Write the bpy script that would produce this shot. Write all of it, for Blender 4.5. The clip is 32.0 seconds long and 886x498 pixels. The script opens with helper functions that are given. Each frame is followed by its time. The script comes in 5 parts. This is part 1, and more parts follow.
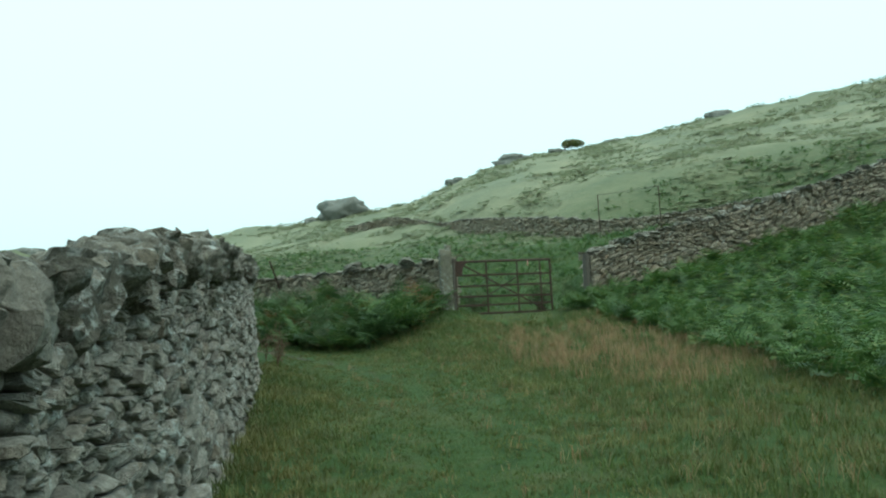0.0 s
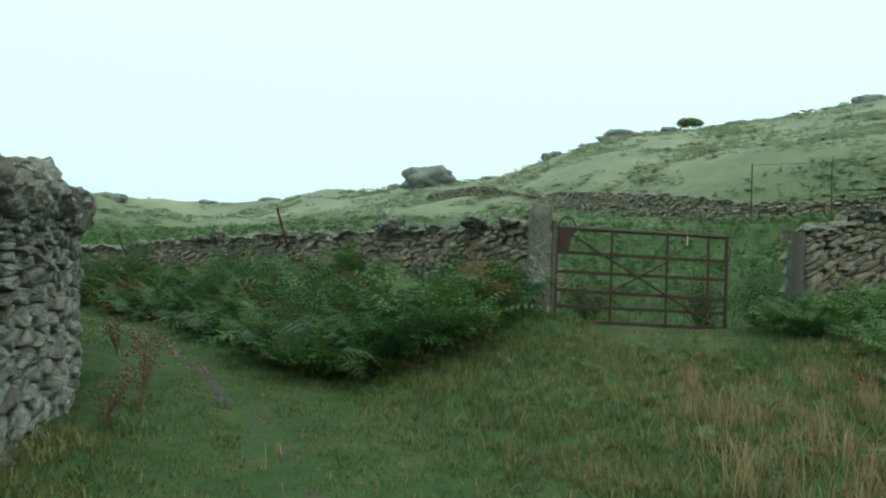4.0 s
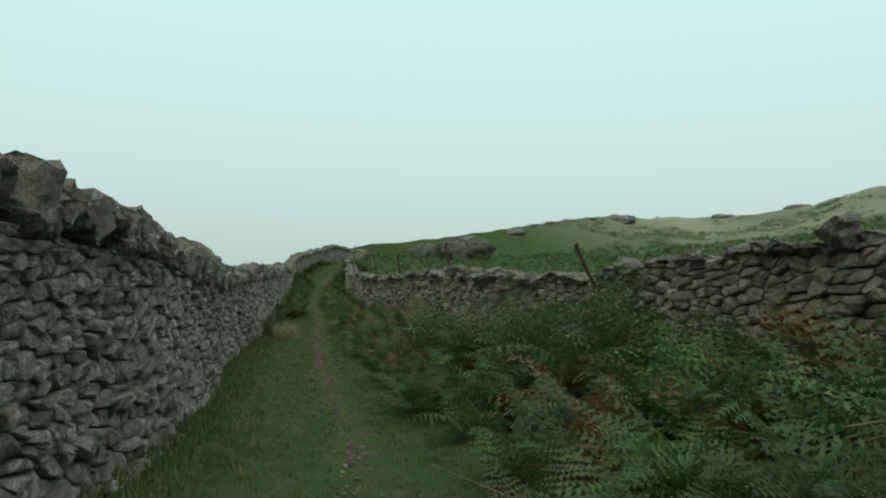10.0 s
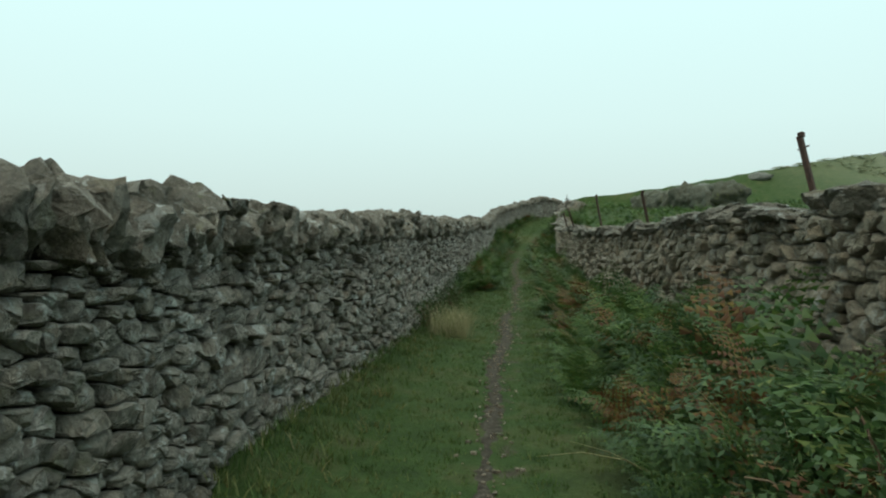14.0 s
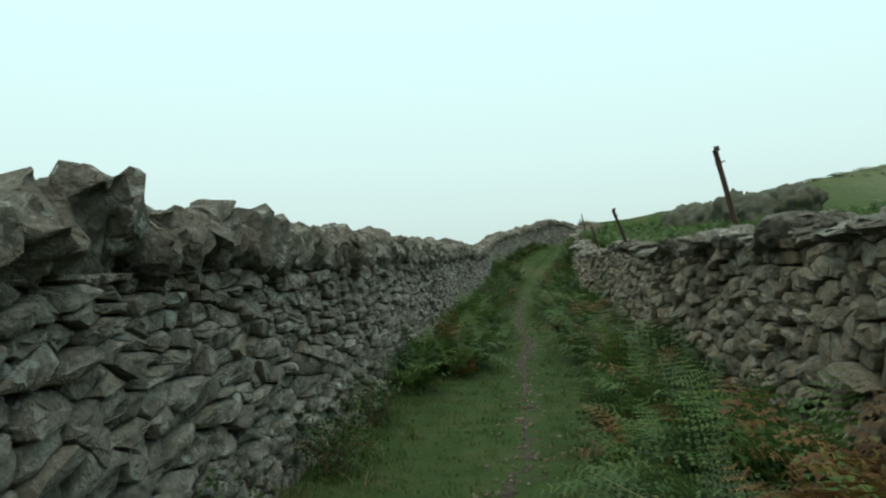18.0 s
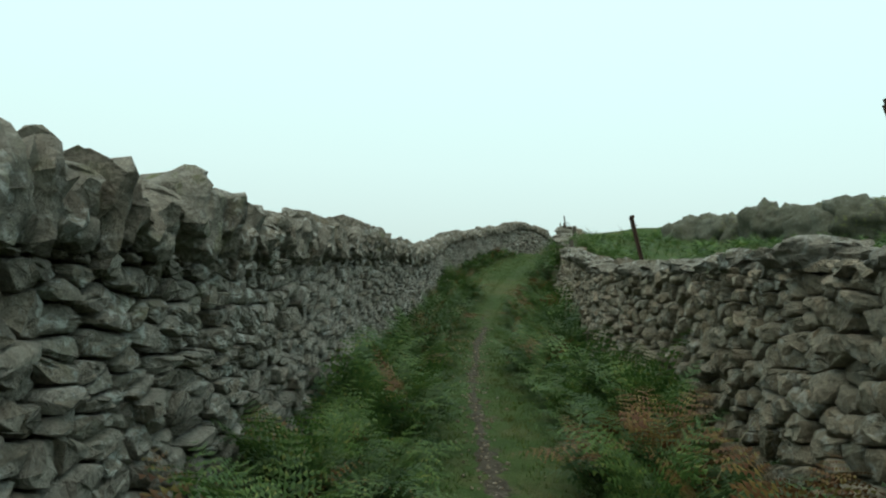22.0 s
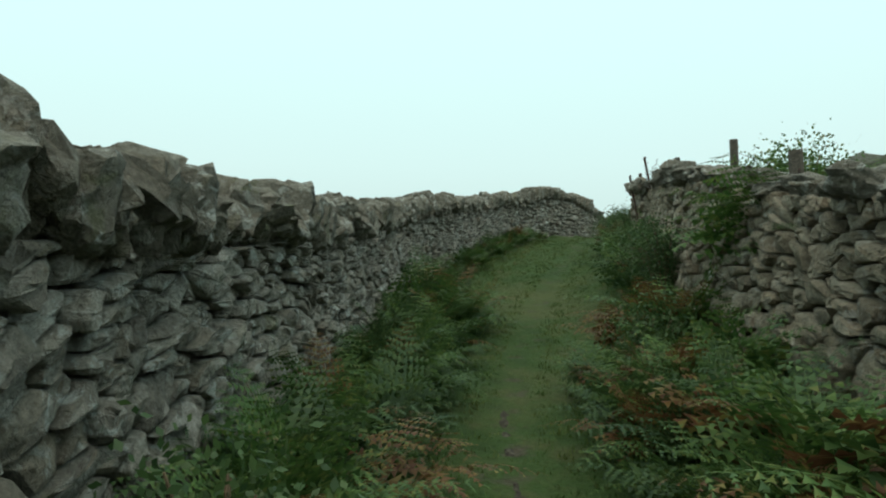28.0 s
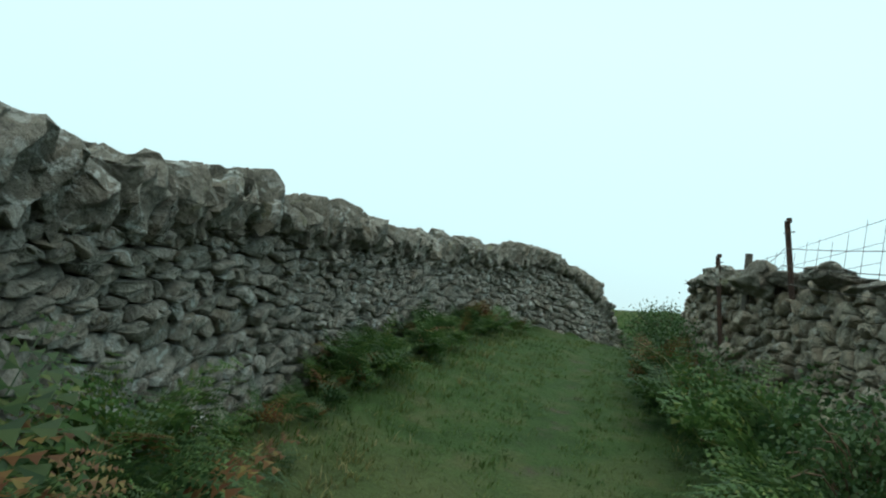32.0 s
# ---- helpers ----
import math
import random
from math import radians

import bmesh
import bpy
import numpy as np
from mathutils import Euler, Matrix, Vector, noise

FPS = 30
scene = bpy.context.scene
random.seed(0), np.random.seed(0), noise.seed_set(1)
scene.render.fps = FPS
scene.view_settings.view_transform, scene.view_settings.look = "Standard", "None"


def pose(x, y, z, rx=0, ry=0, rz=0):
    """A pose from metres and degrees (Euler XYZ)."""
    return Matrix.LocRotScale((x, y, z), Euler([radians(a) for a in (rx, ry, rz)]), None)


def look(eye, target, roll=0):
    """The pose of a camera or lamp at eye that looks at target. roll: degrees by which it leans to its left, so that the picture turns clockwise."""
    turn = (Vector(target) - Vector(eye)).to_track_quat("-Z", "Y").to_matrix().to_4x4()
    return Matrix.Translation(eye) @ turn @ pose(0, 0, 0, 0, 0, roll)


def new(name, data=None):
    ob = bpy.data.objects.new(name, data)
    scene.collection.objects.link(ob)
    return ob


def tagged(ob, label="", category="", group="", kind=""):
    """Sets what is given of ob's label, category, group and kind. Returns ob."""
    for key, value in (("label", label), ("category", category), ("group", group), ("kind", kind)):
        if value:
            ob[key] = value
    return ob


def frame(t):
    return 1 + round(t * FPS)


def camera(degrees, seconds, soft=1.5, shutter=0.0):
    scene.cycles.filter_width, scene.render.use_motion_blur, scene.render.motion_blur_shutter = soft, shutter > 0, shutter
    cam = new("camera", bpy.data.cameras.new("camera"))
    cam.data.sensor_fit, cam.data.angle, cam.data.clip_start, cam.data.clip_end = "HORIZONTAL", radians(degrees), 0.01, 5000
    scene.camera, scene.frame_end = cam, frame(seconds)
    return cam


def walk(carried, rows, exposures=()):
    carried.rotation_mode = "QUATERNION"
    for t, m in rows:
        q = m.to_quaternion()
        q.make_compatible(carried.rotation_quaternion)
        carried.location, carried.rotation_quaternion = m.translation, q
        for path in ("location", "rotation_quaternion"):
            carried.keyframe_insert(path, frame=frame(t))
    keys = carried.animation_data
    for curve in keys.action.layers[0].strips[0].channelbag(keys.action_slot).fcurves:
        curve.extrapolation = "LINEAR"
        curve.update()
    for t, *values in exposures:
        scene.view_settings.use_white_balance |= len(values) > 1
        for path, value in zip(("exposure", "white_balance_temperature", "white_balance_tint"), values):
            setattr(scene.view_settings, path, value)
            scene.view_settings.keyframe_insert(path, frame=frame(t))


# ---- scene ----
PATH = [
    (0.0, -0.758, -8.927, 0.979, -8.96, 4.04, 3.18),
    (0.5, -0.563, -7.790, 0.926, -9.81, 2.84, 1.41),
    (1.0, -0.194, -6.741, 0.960, -9.79, 0.19, 2.48),
    (1.5, -0.053, -5.712, 0.959, -9.62, -0.12, 1.39),
    (2.0, 0.179, -4.673, 1.002, -9.23, 1.13, 0.02),
    (2.5, 0.268, -3.691, 1.061, -8.08, 2.58, -0.49),
    (4.5, 0.460, -0.203, 1.107, 0.91, 2.22, -2.34),
    (5.0, 0.405, 0.613, 1.136, 4.52, 1.39, -2.18),
    (5.5, 0.275, 1.433, 1.166, 7.98, 1.38, -2.24),
    (6.0, 0.060, 2.334, 1.171, 11.20, 1.70, -2.81),
    (6.5, -0.208, 3.340, 1.224, 14.33, 1.70, -3.72),
    (7.0, -0.569, 4.355, 1.232, 17.77, 2.02, -3.52),
    (7.5, -0.944, 5.292, 1.291, 21.27, 2.13, -3.44),
    (8.0, -1.418, 6.220, 1.313, 24.96, 2.66, -2.89),
    (8.5, -1.885, 7.163, 1.357, 28.59, 3.16, -2.65),
    (9.0, -2.377, 8.189, 1.436, 32.74, 3.33, -2.56),
    (9.5, -2.840, 8.966, 1.432, 35.27, 3.49, -1.28),
    (10.0, -3.410, 9.822, 1.469, 37.55, 2.97, -1.07),
    (10.5, -3.939, 10.532, 1.492, 39.74, 2.48, -1.16),
    (11.0, -4.537, 11.263, 1.510, 42.53, 2.07, -1.01),
    (11.5, -5.157, 11.921, 1.514, 44.99, 1.88, -0.92),
    (12.0, -5.868, 12.588, 1.515, 47.62, 1.44, -0.89),
    (12.5, -6.519, 13.229, 1.519, 50.20, 0.67, -0.55),
    (13.0, -7.213, 13.899, 1.515, 52.95, -0.01, 0.50),
    (13.5, -7.944, 14.514, 1.493, 54.42, -0.36, 0.16),
    (14.0, -8.710, 15.195, 1.464, 54.59, -0.60, -0.15),
    (14.5, -9.448, 15.901, 1.429, 54.67, -0.66, -0.33),
    (16.5, -12.724, 18.622, 1.411, 55.36, 0.70, 2.77),
    (17.0, -13.638, 19.401, 1.407, 55.37, 1.46, 2.63),
    (17.5, -14.400, 20.107, 1.448, 55.27, 1.81, 2.90),
    (18.0, -15.194, 20.887, 1.445, 54.92, 2.49, 2.42),
    (18.5, -15.940, 21.556, 1.489, 54.39, 1.99, 1.72),
    (19.0, -16.750, 22.168, 1.477, 53.45, 2.16, 1.45),
    (19.5, -17.484, 22.815, 1.533, 52.24, 1.80, 0.63),
    (20.0, -18.287, 23.485, 1.536, 51.35, 2.18, -0.90),
    (20.5, -18.957, 24.145, 1.560, 51.27, 2.35, -1.29),
    (21.0, -19.737, 24.776, 1.579, 51.38, 2.31, -1.81),
    (21.5, -20.394, 25.365, 1.588, 51.56, 2.54, -1.44),
    (22.0, -21.066, 25.926, 1.634, 51.34, 2.85, -2.03),
    (22.5, -21.635, 26.676, 1.641, 52.65, 3.36, -1.74),
    (23.0, -22.326, 27.352, 1.661, 52.89, 2.93, -2.02),
    (23.5, -22.987, 28.049, 1.682, 53.59, 2.40, -2.10),
    (24.0, -23.864, 28.721, 1.661, 53.70, 2.37, -1.21),
    (24.5, -24.686, 29.403, 1.676, 54.55, 2.33, -0.82),
    (26.5, -27.599, 31.718, 1.819, 53.44, 3.46, -0.52),
    (27.0, -28.257, 32.303, 1.836, 52.79, 3.41, 0.24),
    (27.5, -28.878, 32.835, 1.862, 52.30, 2.89, 0.34),
    (28.0, -29.554, 33.455, 1.872, 52.09, 2.60, 0.02),
    (28.5, -30.118, 34.025, 1.888, 52.09, 2.26, -0.25),
    (29.0, -30.794, 34.620, 2.065, 51.77, 4.31, -2.02),
    (29.5, -31.399, 35.212, 2.069, 51.56, 7.34, -3.29),
    (30.0, -32.096, 35.947, 2.211, 50.21, 5.99, -4.91),
    (30.5, -32.711, 36.495, 2.257, 48.90, 5.68, -5.30),
    (31.0, -33.314, 37.080, 2.353, 48.50, 4.97, -6.80),
    (31.5, -33.904, 37.626, 2.412, 48.30, 5.85, -8.30),
    (32.0, -34.716, 38.434, 2.563, 48.70, 7.19, -12.20),
]
EXPOSURES = [(0.0, 0.58, 6300, 6), (1.0, 0.54, 6350, 6), (2.0, 0.7, 6300, 5), (4.5, 0.5, 6450, 6), (6.5, 0.52, 6500, 9), (8.0, 0.2, 6820, 12), (9.2, 0.0, 6950, 14), (10.5, -0.1, 6950, 14), (12.0, -0.12, 6950, 14), (13.0, 0.06, 6950, 14), (14.0, 0.18, 6950, 15),
             (17.0, 0.31, 6950, 14), (19.0, 0.06, 6900, 14), (20.0, 0.12, 6950, 14), (22.0, 0.24, 6950, 14), (24.0, 0.12, 6900, 13), (27.0, 0.3, 6900, 13), (28.0, 0.2, 6900, 13),
             (29.0, 0.5, 6350, 9), (30.0, 0.0, 6950, 15), (31.0, 0.02, 6950, 15), (32.0, 0.3, 6400, 12)]

cam = camera(64.0, 32.0, soft=2.1)
walk(cam, [(t, pose(x, y, z, 90 + pitch, roll, yaw)) for t, x, y, z, yaw, pitch, roll in PATH],
     exposures=EXPOSURES)

# ---- sky and light: low cloud and drizzle, so a white dome and a weak, very wide sun ----
world = bpy.data.worlds.new("overcast")
scene.world = world
world.use_nodes = True
wn, wl = world.node_tree.nodes, world.node_tree.links
wn.clear()
w_out, w_bg = wn.new("ShaderNodeOutputWorld"), wn.new("ShaderNodeBackground")
w_sky, w_mix, w_ramp = wn.new("ShaderNodeTexSky"), wn.new("ShaderNodeMix"), wn.new("ShaderNodeValToRGB")
w_geo, w_sep = wn.new("ShaderNodeTexCoord"), wn.new("ShaderNodeSeparateXYZ")
w_sky.sky_type, w_sky.sun_disc = "NISHITA", False
w_sky.sun_elevation, w_sky.sun_rotation = radians(72), radians(140)
w_sky.dust_density = 5.0
w_mix.data_type = "RGBA"
w_mix.inputs["Factor"].default_value = 0.985
w_ramp.color_ramp.elements[0].position, w_ramp.color_ramp.elements[0].color = 0.0, (0.48, 0.645, 0.635, 1)
w_ramp.color_ramp.elements[1].position, w_ramp.color_ramp.elements[1].color = 0.42, (0.605, 0.95, 0.965, 1)
mid = w_ramp.color_ramp.elements.new(0.16)
mid.color = (0.555, 0.80, 0.795, 1)
w_bg.inputs["Strength"].default_value = 1.0
wl.new(w_geo.outputs["Generated"], w_sep.inputs[0])
wl.new(w_sep.outputs["Z"], w_ramp.inputs[0])
wl.new(w_sky.outputs[0], w_mix.inputs[6])
wl.new(w_ramp.outputs[0], w_mix.inputs[7])
wl.new(w_mix.outputs[2], w_bg.inputs["Color"])
wl.new(w_bg.outputs[0], w_out.inputs["Surface"])

sun = new("sun", bpy.data.lights.new("sun", "SUN"))
sun.data.energy, sun.data.angle, sun.data.color = 1.3, radians(70), (1.0, 0.93, 0.80)
sun.matrix_world = look((0, 0, 60), (-12, 14, 0))


# ---- materials ----
class Mat:
    """A small builder of node materials."""

    def __init__(self, name, rough=0.8, spec=0.3, metal=0.0):
        self.m = bpy.data.materials.new(name)
        self.m.use_nodes = True
        self.n, self.l = self.m.node_tree.nodes, self.m.node_tree.links
        self.b = self.n["Principled BSDF"]
        self.b.inputs["Roughness"].default_value = rough
        self.b.inputs["Specular IOR Level"].default_value = spec
        self.b.inputs["Metallic"].default_value = metal
        self.tc = self.n.new("ShaderNodeTexCoord")
        self.geo = self.n.new("ShaderNodeNewGeometry")

    def where(self, world_space=True):
        return self.geo.outputs["Position"] if world_space else self.tc.outputs["Object"]

    def noise(self, scale, detail=4.0, rough=0.6, dist=0.0, world_space=True, shift=None):
        t = self.n.new("ShaderNodeTexNoise")
        t.inputs["Scale"].default_value, t.inputs["Detail"].default_value = scale, detail
        t.inputs["Roughness"].default_value, t.inputs["Distortion"].default_value = rough, dist
        self.l.new(self.where(world_space) if shift is None else shift, t.inputs["Vector"])
        return t.outputs["Fac"]

    def ramp(self, fac, *stops):
        r = self.n.new("ShaderNodeValToRGB")
        e = r.color_ramp.elements
        while len(e) < len(stops):
            e.new(0.5)
        for k, (p, c) in zip(e, stops):
            k.position, k.color = p, (*c, 1) if len(c) == 3 else c
        self.l.new(fac, r.inputs[0])
        return r.outputs[0]

    def mask(self, fac, lo, hi):
        r = self.n.new("ShaderNodeMapRange")
        r.inputs[1].default_value, r.inputs[2].default_value = lo, hi
        self.l.new(fac, r.inputs[0])
        return r.outputs[0]

    def mix(self, fac, a, b, mode="MIX"):
        x = self.n.new("ShaderNodeMix")
        x.data_type, x.blend_type = "RGBA", mode
        for s, v in ((0, fac), (6, a), (7, b)):
            if isinstance(v, (int, float)):
                x.inputs[s].default_value = v
            elif isinstance(v, tuple):
                x.inputs[s].default_value = (*v, 1)
            else:
                self.l.new(v, x.inputs[s])
        return x.outputs[2]

    def math(self, op, a, b):
        x = self.n.new("ShaderNodeMath")
        x.operation = op
        for s, v in ((0, a), (1, b)):
            if isinstance(v, (int, float)):
                x.inputs[s].default_value = v
            else:
                self.l.new(v, x.inputs[s])
        return x.outputs[0]

    def each(self):
        """One random number for each piece, whether an object of its own or an island of a joined mesh."""
        o = self.n.new("ShaderNodeObjectInfo")
        s = self.math("ADD", o.outputs["Random"], self.geo.outputs["Random Per Island"])
        return self.math("FRACT", s, 0.0)

    def color(self, c):
        if isinstance(c, tuple):
            self.b.inputs["Base Color"].default_value = (*c, 1)
        else:
            self.l.new(c, self.b.inputs["Base Color"])
        return self

    def bump(self, fac, strength=0.5, depth=0.01):
        b = self.n.new("ShaderNodeBump")
        b.inputs["Strength"].default_value, b.inputs["Distance"].default_value = strength, depth
        self.l.new(fac, b.inputs["Height"])
        self.l.new(b.outputs[0], self.b.inputs["Normal"])
        return self


def stone_material(name, tones, lichen, moss):
    """Weathered field stone: a tone for each stone, grain, pale lichen blots and some moss."""
    k = Mat(name, rough=0.72, spec=0.35)
    tone = k.ramp(k.each(), *tones)
    grain = k.noise(38.0, 6.0, 0.7)
    body = k.mix(0.55, tone, k.ramp(grain, (0.34, (0.3, 0.3, 0.3)), (0.66, (1.15, 1.15, 1.15))), "MULTIPLY")
    body = k.mix(0.6, body, k.ramp(k.noise(9.0, 6.0, 0.72, 1.2), (0.36, (0.42, 0.40, 0.37)), (0.62, (1.15, 1.14, 1.12))), "MULTIPLY")
    broad = k.noise(5.0, 3.0, 0.6, 0.4)
    body = k.mix(k.mask(broad, 0.52, 0.75), body, k.mix(0.5, body, (0.10, 0.085, 0.062)))
    blots = k.math("MULTIPLY", k.mask(k.noise(11.0, 5.0, 0.65, 0.8), 0.54, 0.62), k.mask(k.noise(1.7, 2.0), 0.40, 0.58))
    body = k.mix(k.math("MULTIPLY", blots, lichen), body, (0.47, 0.48, 0.44))
    green = k.math("MULTIPLY", k.mask(k.noise(7.0, 4.0, 0.6, 0.5), 0.56, 0.72), k.mask(k.noise(0.7, 2.0), 0.45, 0.65))
    body = k.mix(k.math("MULTIPLY", green, moss), body, (0.12, 0.13, 0.045))
    k.color(body)
    k.bump(k.math("ADD", grain, k.math("MULTIPLY", k.noise(13.0, 6.0, 0.68), 2.2)), 1.0, 0.03)
    return k.m


M_STONE = stone_material("grey_stone", ((0.0, (0.195, 0.172, 0.14)), (0.3, (0.30, 0.272, 0.226)),
                                        (0.6, (0.385, 0.355, 0.303)), (0.85, (0.265, 0.22, 0.165)), (1.0, (0.45, 0.42, 0.37))), 0.8, 0.55)
M_BROWN = stone_material("brown_stone", ((0.0, (0.205, 0.165, 0.113)), (0.35, (0.315, 0.258, 0.182)),
                                         (0.7, (0.39, 0.33, 0.247)), (1.0, (0.275, 0.203, 0.128))), 0.45, 0.5)
M_COPE = stone_material("coping_stone", ((0.0, (0.145, 0.13, 0.10)), (0.4, (0.215, 0.195, 0.155)),
                                         (0.75, (0.275, 0.252, 0.205)), (1.0, (0.185, 0.155, 0.11))), 0.7, 1.0)
M_POST = stone_material("post_stone", ((0.0, (0.16, 0.145, 0.10)), (1.0, (0.21, 0.19, 0.135))), 0.8, 1.8)
M_CRAG = stone_material("crag_stone", ((0.0, (0.068, 0.073, 0.045)), (1.0, (0.105, 0.107, 0.072))), 0.1, 1.6)
# skyline rock, greyer and lighter than the outcrop: painted haze of distance
M_TOR = stone_material("hazed_granite", ((0.0, (0.165, 0.17, 0.145)), (1.0, (0.22, 0.225, 0.195))), 0.3, 0.9)
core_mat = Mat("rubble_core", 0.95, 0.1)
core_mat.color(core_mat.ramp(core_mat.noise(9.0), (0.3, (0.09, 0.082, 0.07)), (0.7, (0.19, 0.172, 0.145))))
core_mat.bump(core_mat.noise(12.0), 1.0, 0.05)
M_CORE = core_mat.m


def leaf_material(name, tones, rough=0.55, vary=0.6, through_light=0.35, drift=None):
    """A thin leaf: a tone for each leaf or frond, blotches, and some light coming through."""
    k = Mat(name, rough, 0.3)
    patch = k.ramp(k.each(), *tones)
    if drift:
        patch = k.mix(k.math("MULTIPLY", k.mask(k.noise(0.9, 4.0, 0.6, 0.5), 0.46, 0.64), 0.55), patch, drift)
    col = k.mix(vary, patch, k.ramp(k.noise(3.0, 3.0), (0.3, (0.5, 0.5, 0.5)), (0.7, (1.15, 1.15, 1.0))), "MULTIPLY")
    k.color(col)
    thin, both = k.n.new("ShaderNodeBsdfTranslucent"), k.n.new("ShaderNodeMixShader")
    both.inputs[0].default_value = through_light
    k.l.new(col, thin.inputs["Color"])
    k.l.new(k.b.outputs[0], both.inputs[1])
    k.l.new(thin.outputs[0], both.inputs[2])
    k.l.new(both.outputs[0], k.n["Material Output"].inputs["Surface"])
    return k.m


M_FERN = leaf_material("bracken_green", ((0.0, (0.040, 0.088, 0.026)), (0.45, (0.068, 0.135, 0.036)),
                                         (0.85, (0.105, 0.178, 0.046)), (1.0, (0.18, 0.20, 0.058))))
M_FERN_DARK = leaf_material("bracken_dark", ((0.0, (0.032, 0.068, 0.030)), (0.6, (0.058, 0.108, 0.036)), (1.0, (0.085, 0.13, 0.042))))
M_FERN_BROWN = leaf_material("bracken_turned", ((0.0, (0.11, 0.045, 0.024)), (0.45, (0.15, 0.07, 0.03)), (0.75, (0.19, 0.115, 0.038)), (1.0, (0.22, 0.19, 0.06))))
# hillside leaf, lightened and evened out: the mist is put into its colour
M_UPLAND_HAZED = leaf_material("hazed_bracken", ((0.0, (0.175, 0.205, 0.12)), (0.6, (0.205, 0.23, 0.135)), (1.0, (0.25, 0.25, 0.16))), vary=0.2, through_light=0.5)
M_GRASS = leaf_material("short_grass", ((0.0, (0.044, 0.090, 0.022)), (0.6, (0.070, 0.130, 0.031)), (1.0, (0.13, 0.15, 0.052))), drift=(0.15, 0.145, 0.052))
M_MEADOW = leaf_material("meadow_grass", ((0.0, (0.062, 0.094, 0.024)), (0.6, (0.095, 0.132, 0.034)), (1.0, (0.19, 0.17, 0.07))), drift=(0.22, 0.175, 0.07))
M_RANK = leaf_material("tussock_grass", ((0.0, (0.085, 0.125, 0.036)), (0.6, (0.12, 0.16, 0.05)), (1.0, (0.24, 0.21, 0.10))), through_light=0.5, drift=(0.25, 0.20, 0.085))
M_STRAW = leaf_material("dry_grass", ((0.0, (0.25, 0.135, 0.075)), (0.5, (0.36, 0.215, 0.12)), (1.0, (0.42, 0.31, 0.17))), through_light=0.5)
M_BENT = leaf_material("pale_grass", ((0.0, (0.26, 0.23, 0.12)), (0.6, (0.40, 0.36, 0.21)), (1.0, (0.20, 0.22, 0.08))), vary=0.3, through_light=0.5)
M_NETTLE = leaf_material("nettle_leaf", ((0.0, (0.035, 0.07, 0.026)), (0.6, (0.06, 0.11, 0.036)), (1.0, (0.09, 0.14, 0.05))))
stem_mat = Mat("dead_stem", 0.8, 0.2)
stem_mat.color(stem_mat.ramp(stem_mat.noise(20.0), (0.3, (0.085, 0.055, 0.035)), (0.7, (0.17, 0.115, 0.07))))
M_STEM = stem_mat.m

rust = Mat("rusted_iron", 0.75, 0.3, 0.25)
rust.color(rust.ramp(rust.noise(25.0, 5.0), (0.3, (0.03, 0.02, 0.016)), (0.6, (0.07, 0.038, 0.026)), (0.8, (0.13, 0.065, 0.038))))
rust.bump(rust.noise(90.0), 0.4, 0.004)
M_RUST = rust.m
wood = Mat("weathered_wood", 0.85, 0.2)
wood.color(wood.ramp(wood.noise(30.0, 4.0, 0.6, 2.0), (0.3, (0.05, 0.042, 0.034)), (0.7, (0.13, 0.11, 0.088))))
wood.bump(wood.noise(40.0, 4.0, 0.6, 2.0), 0.6, 0.008)
M_WOOD = wood.m
wire_mat = Mat("wire", 0.7, 0.2, 0.2)
wire_mat.color(wire_mat.ramp(wire_mat.noise(30.0), (0.3, (0.05, 0.038, 0.03)), (0.7, (0.10, 0.085, 0.075))))
M_WIRE = wire_mat.m
tape = Mat("tape", 0.5, 0.3)
tape.color(tape.ramp(tape.noise(30.0), (0.4, (0.55, 0.14, 0.13)), (0.6, (0.62, 0.30, 0.27))))
M_TAPE = tape.m

# ---- the plan: lane, walls and ridge, each as x, y, z ----
LANE = [(-0.9, -40, -0.5), (-0.6, -16, -0.42), (-0.2, -7, -0.42), (0.3, -3.5, -0.33), (0.46, 0, -0.26), (0.1, 2.3, -0.2),
        (-0.55, 4.4, -0.13), (-1.4, 6.2, -0.05), (-2.4, 8.2, 0.04), (-3.4, 9.8, 0.09), (-4.5, 11.3, 0.13), (-5.9, 12.6, 0.14),
        (-7.2, 13.9, 0.13), (-8.7, 15.2, 0.09), (-12.7, 18.6, 0.05), (-16.7, 22.2, 0.12), (-21.0, 26.0, 0.25),
        (-24.7, 29.4, 0.32), (-27.6, 31.7, 0.44), (-30.1, 34.0, 0.55), (-32.1, 35.9, 0.76), (-34.0, 37.7, 1.0),
        (-36.5, 40.5, 1.5), (-38.8, 43.6, 2.2), (-41.1, 46.9, 2.85), (-42.0, 49.5, 3.0), (-42.1, 53, 1.9), (-41.8, 60, 0.5)]
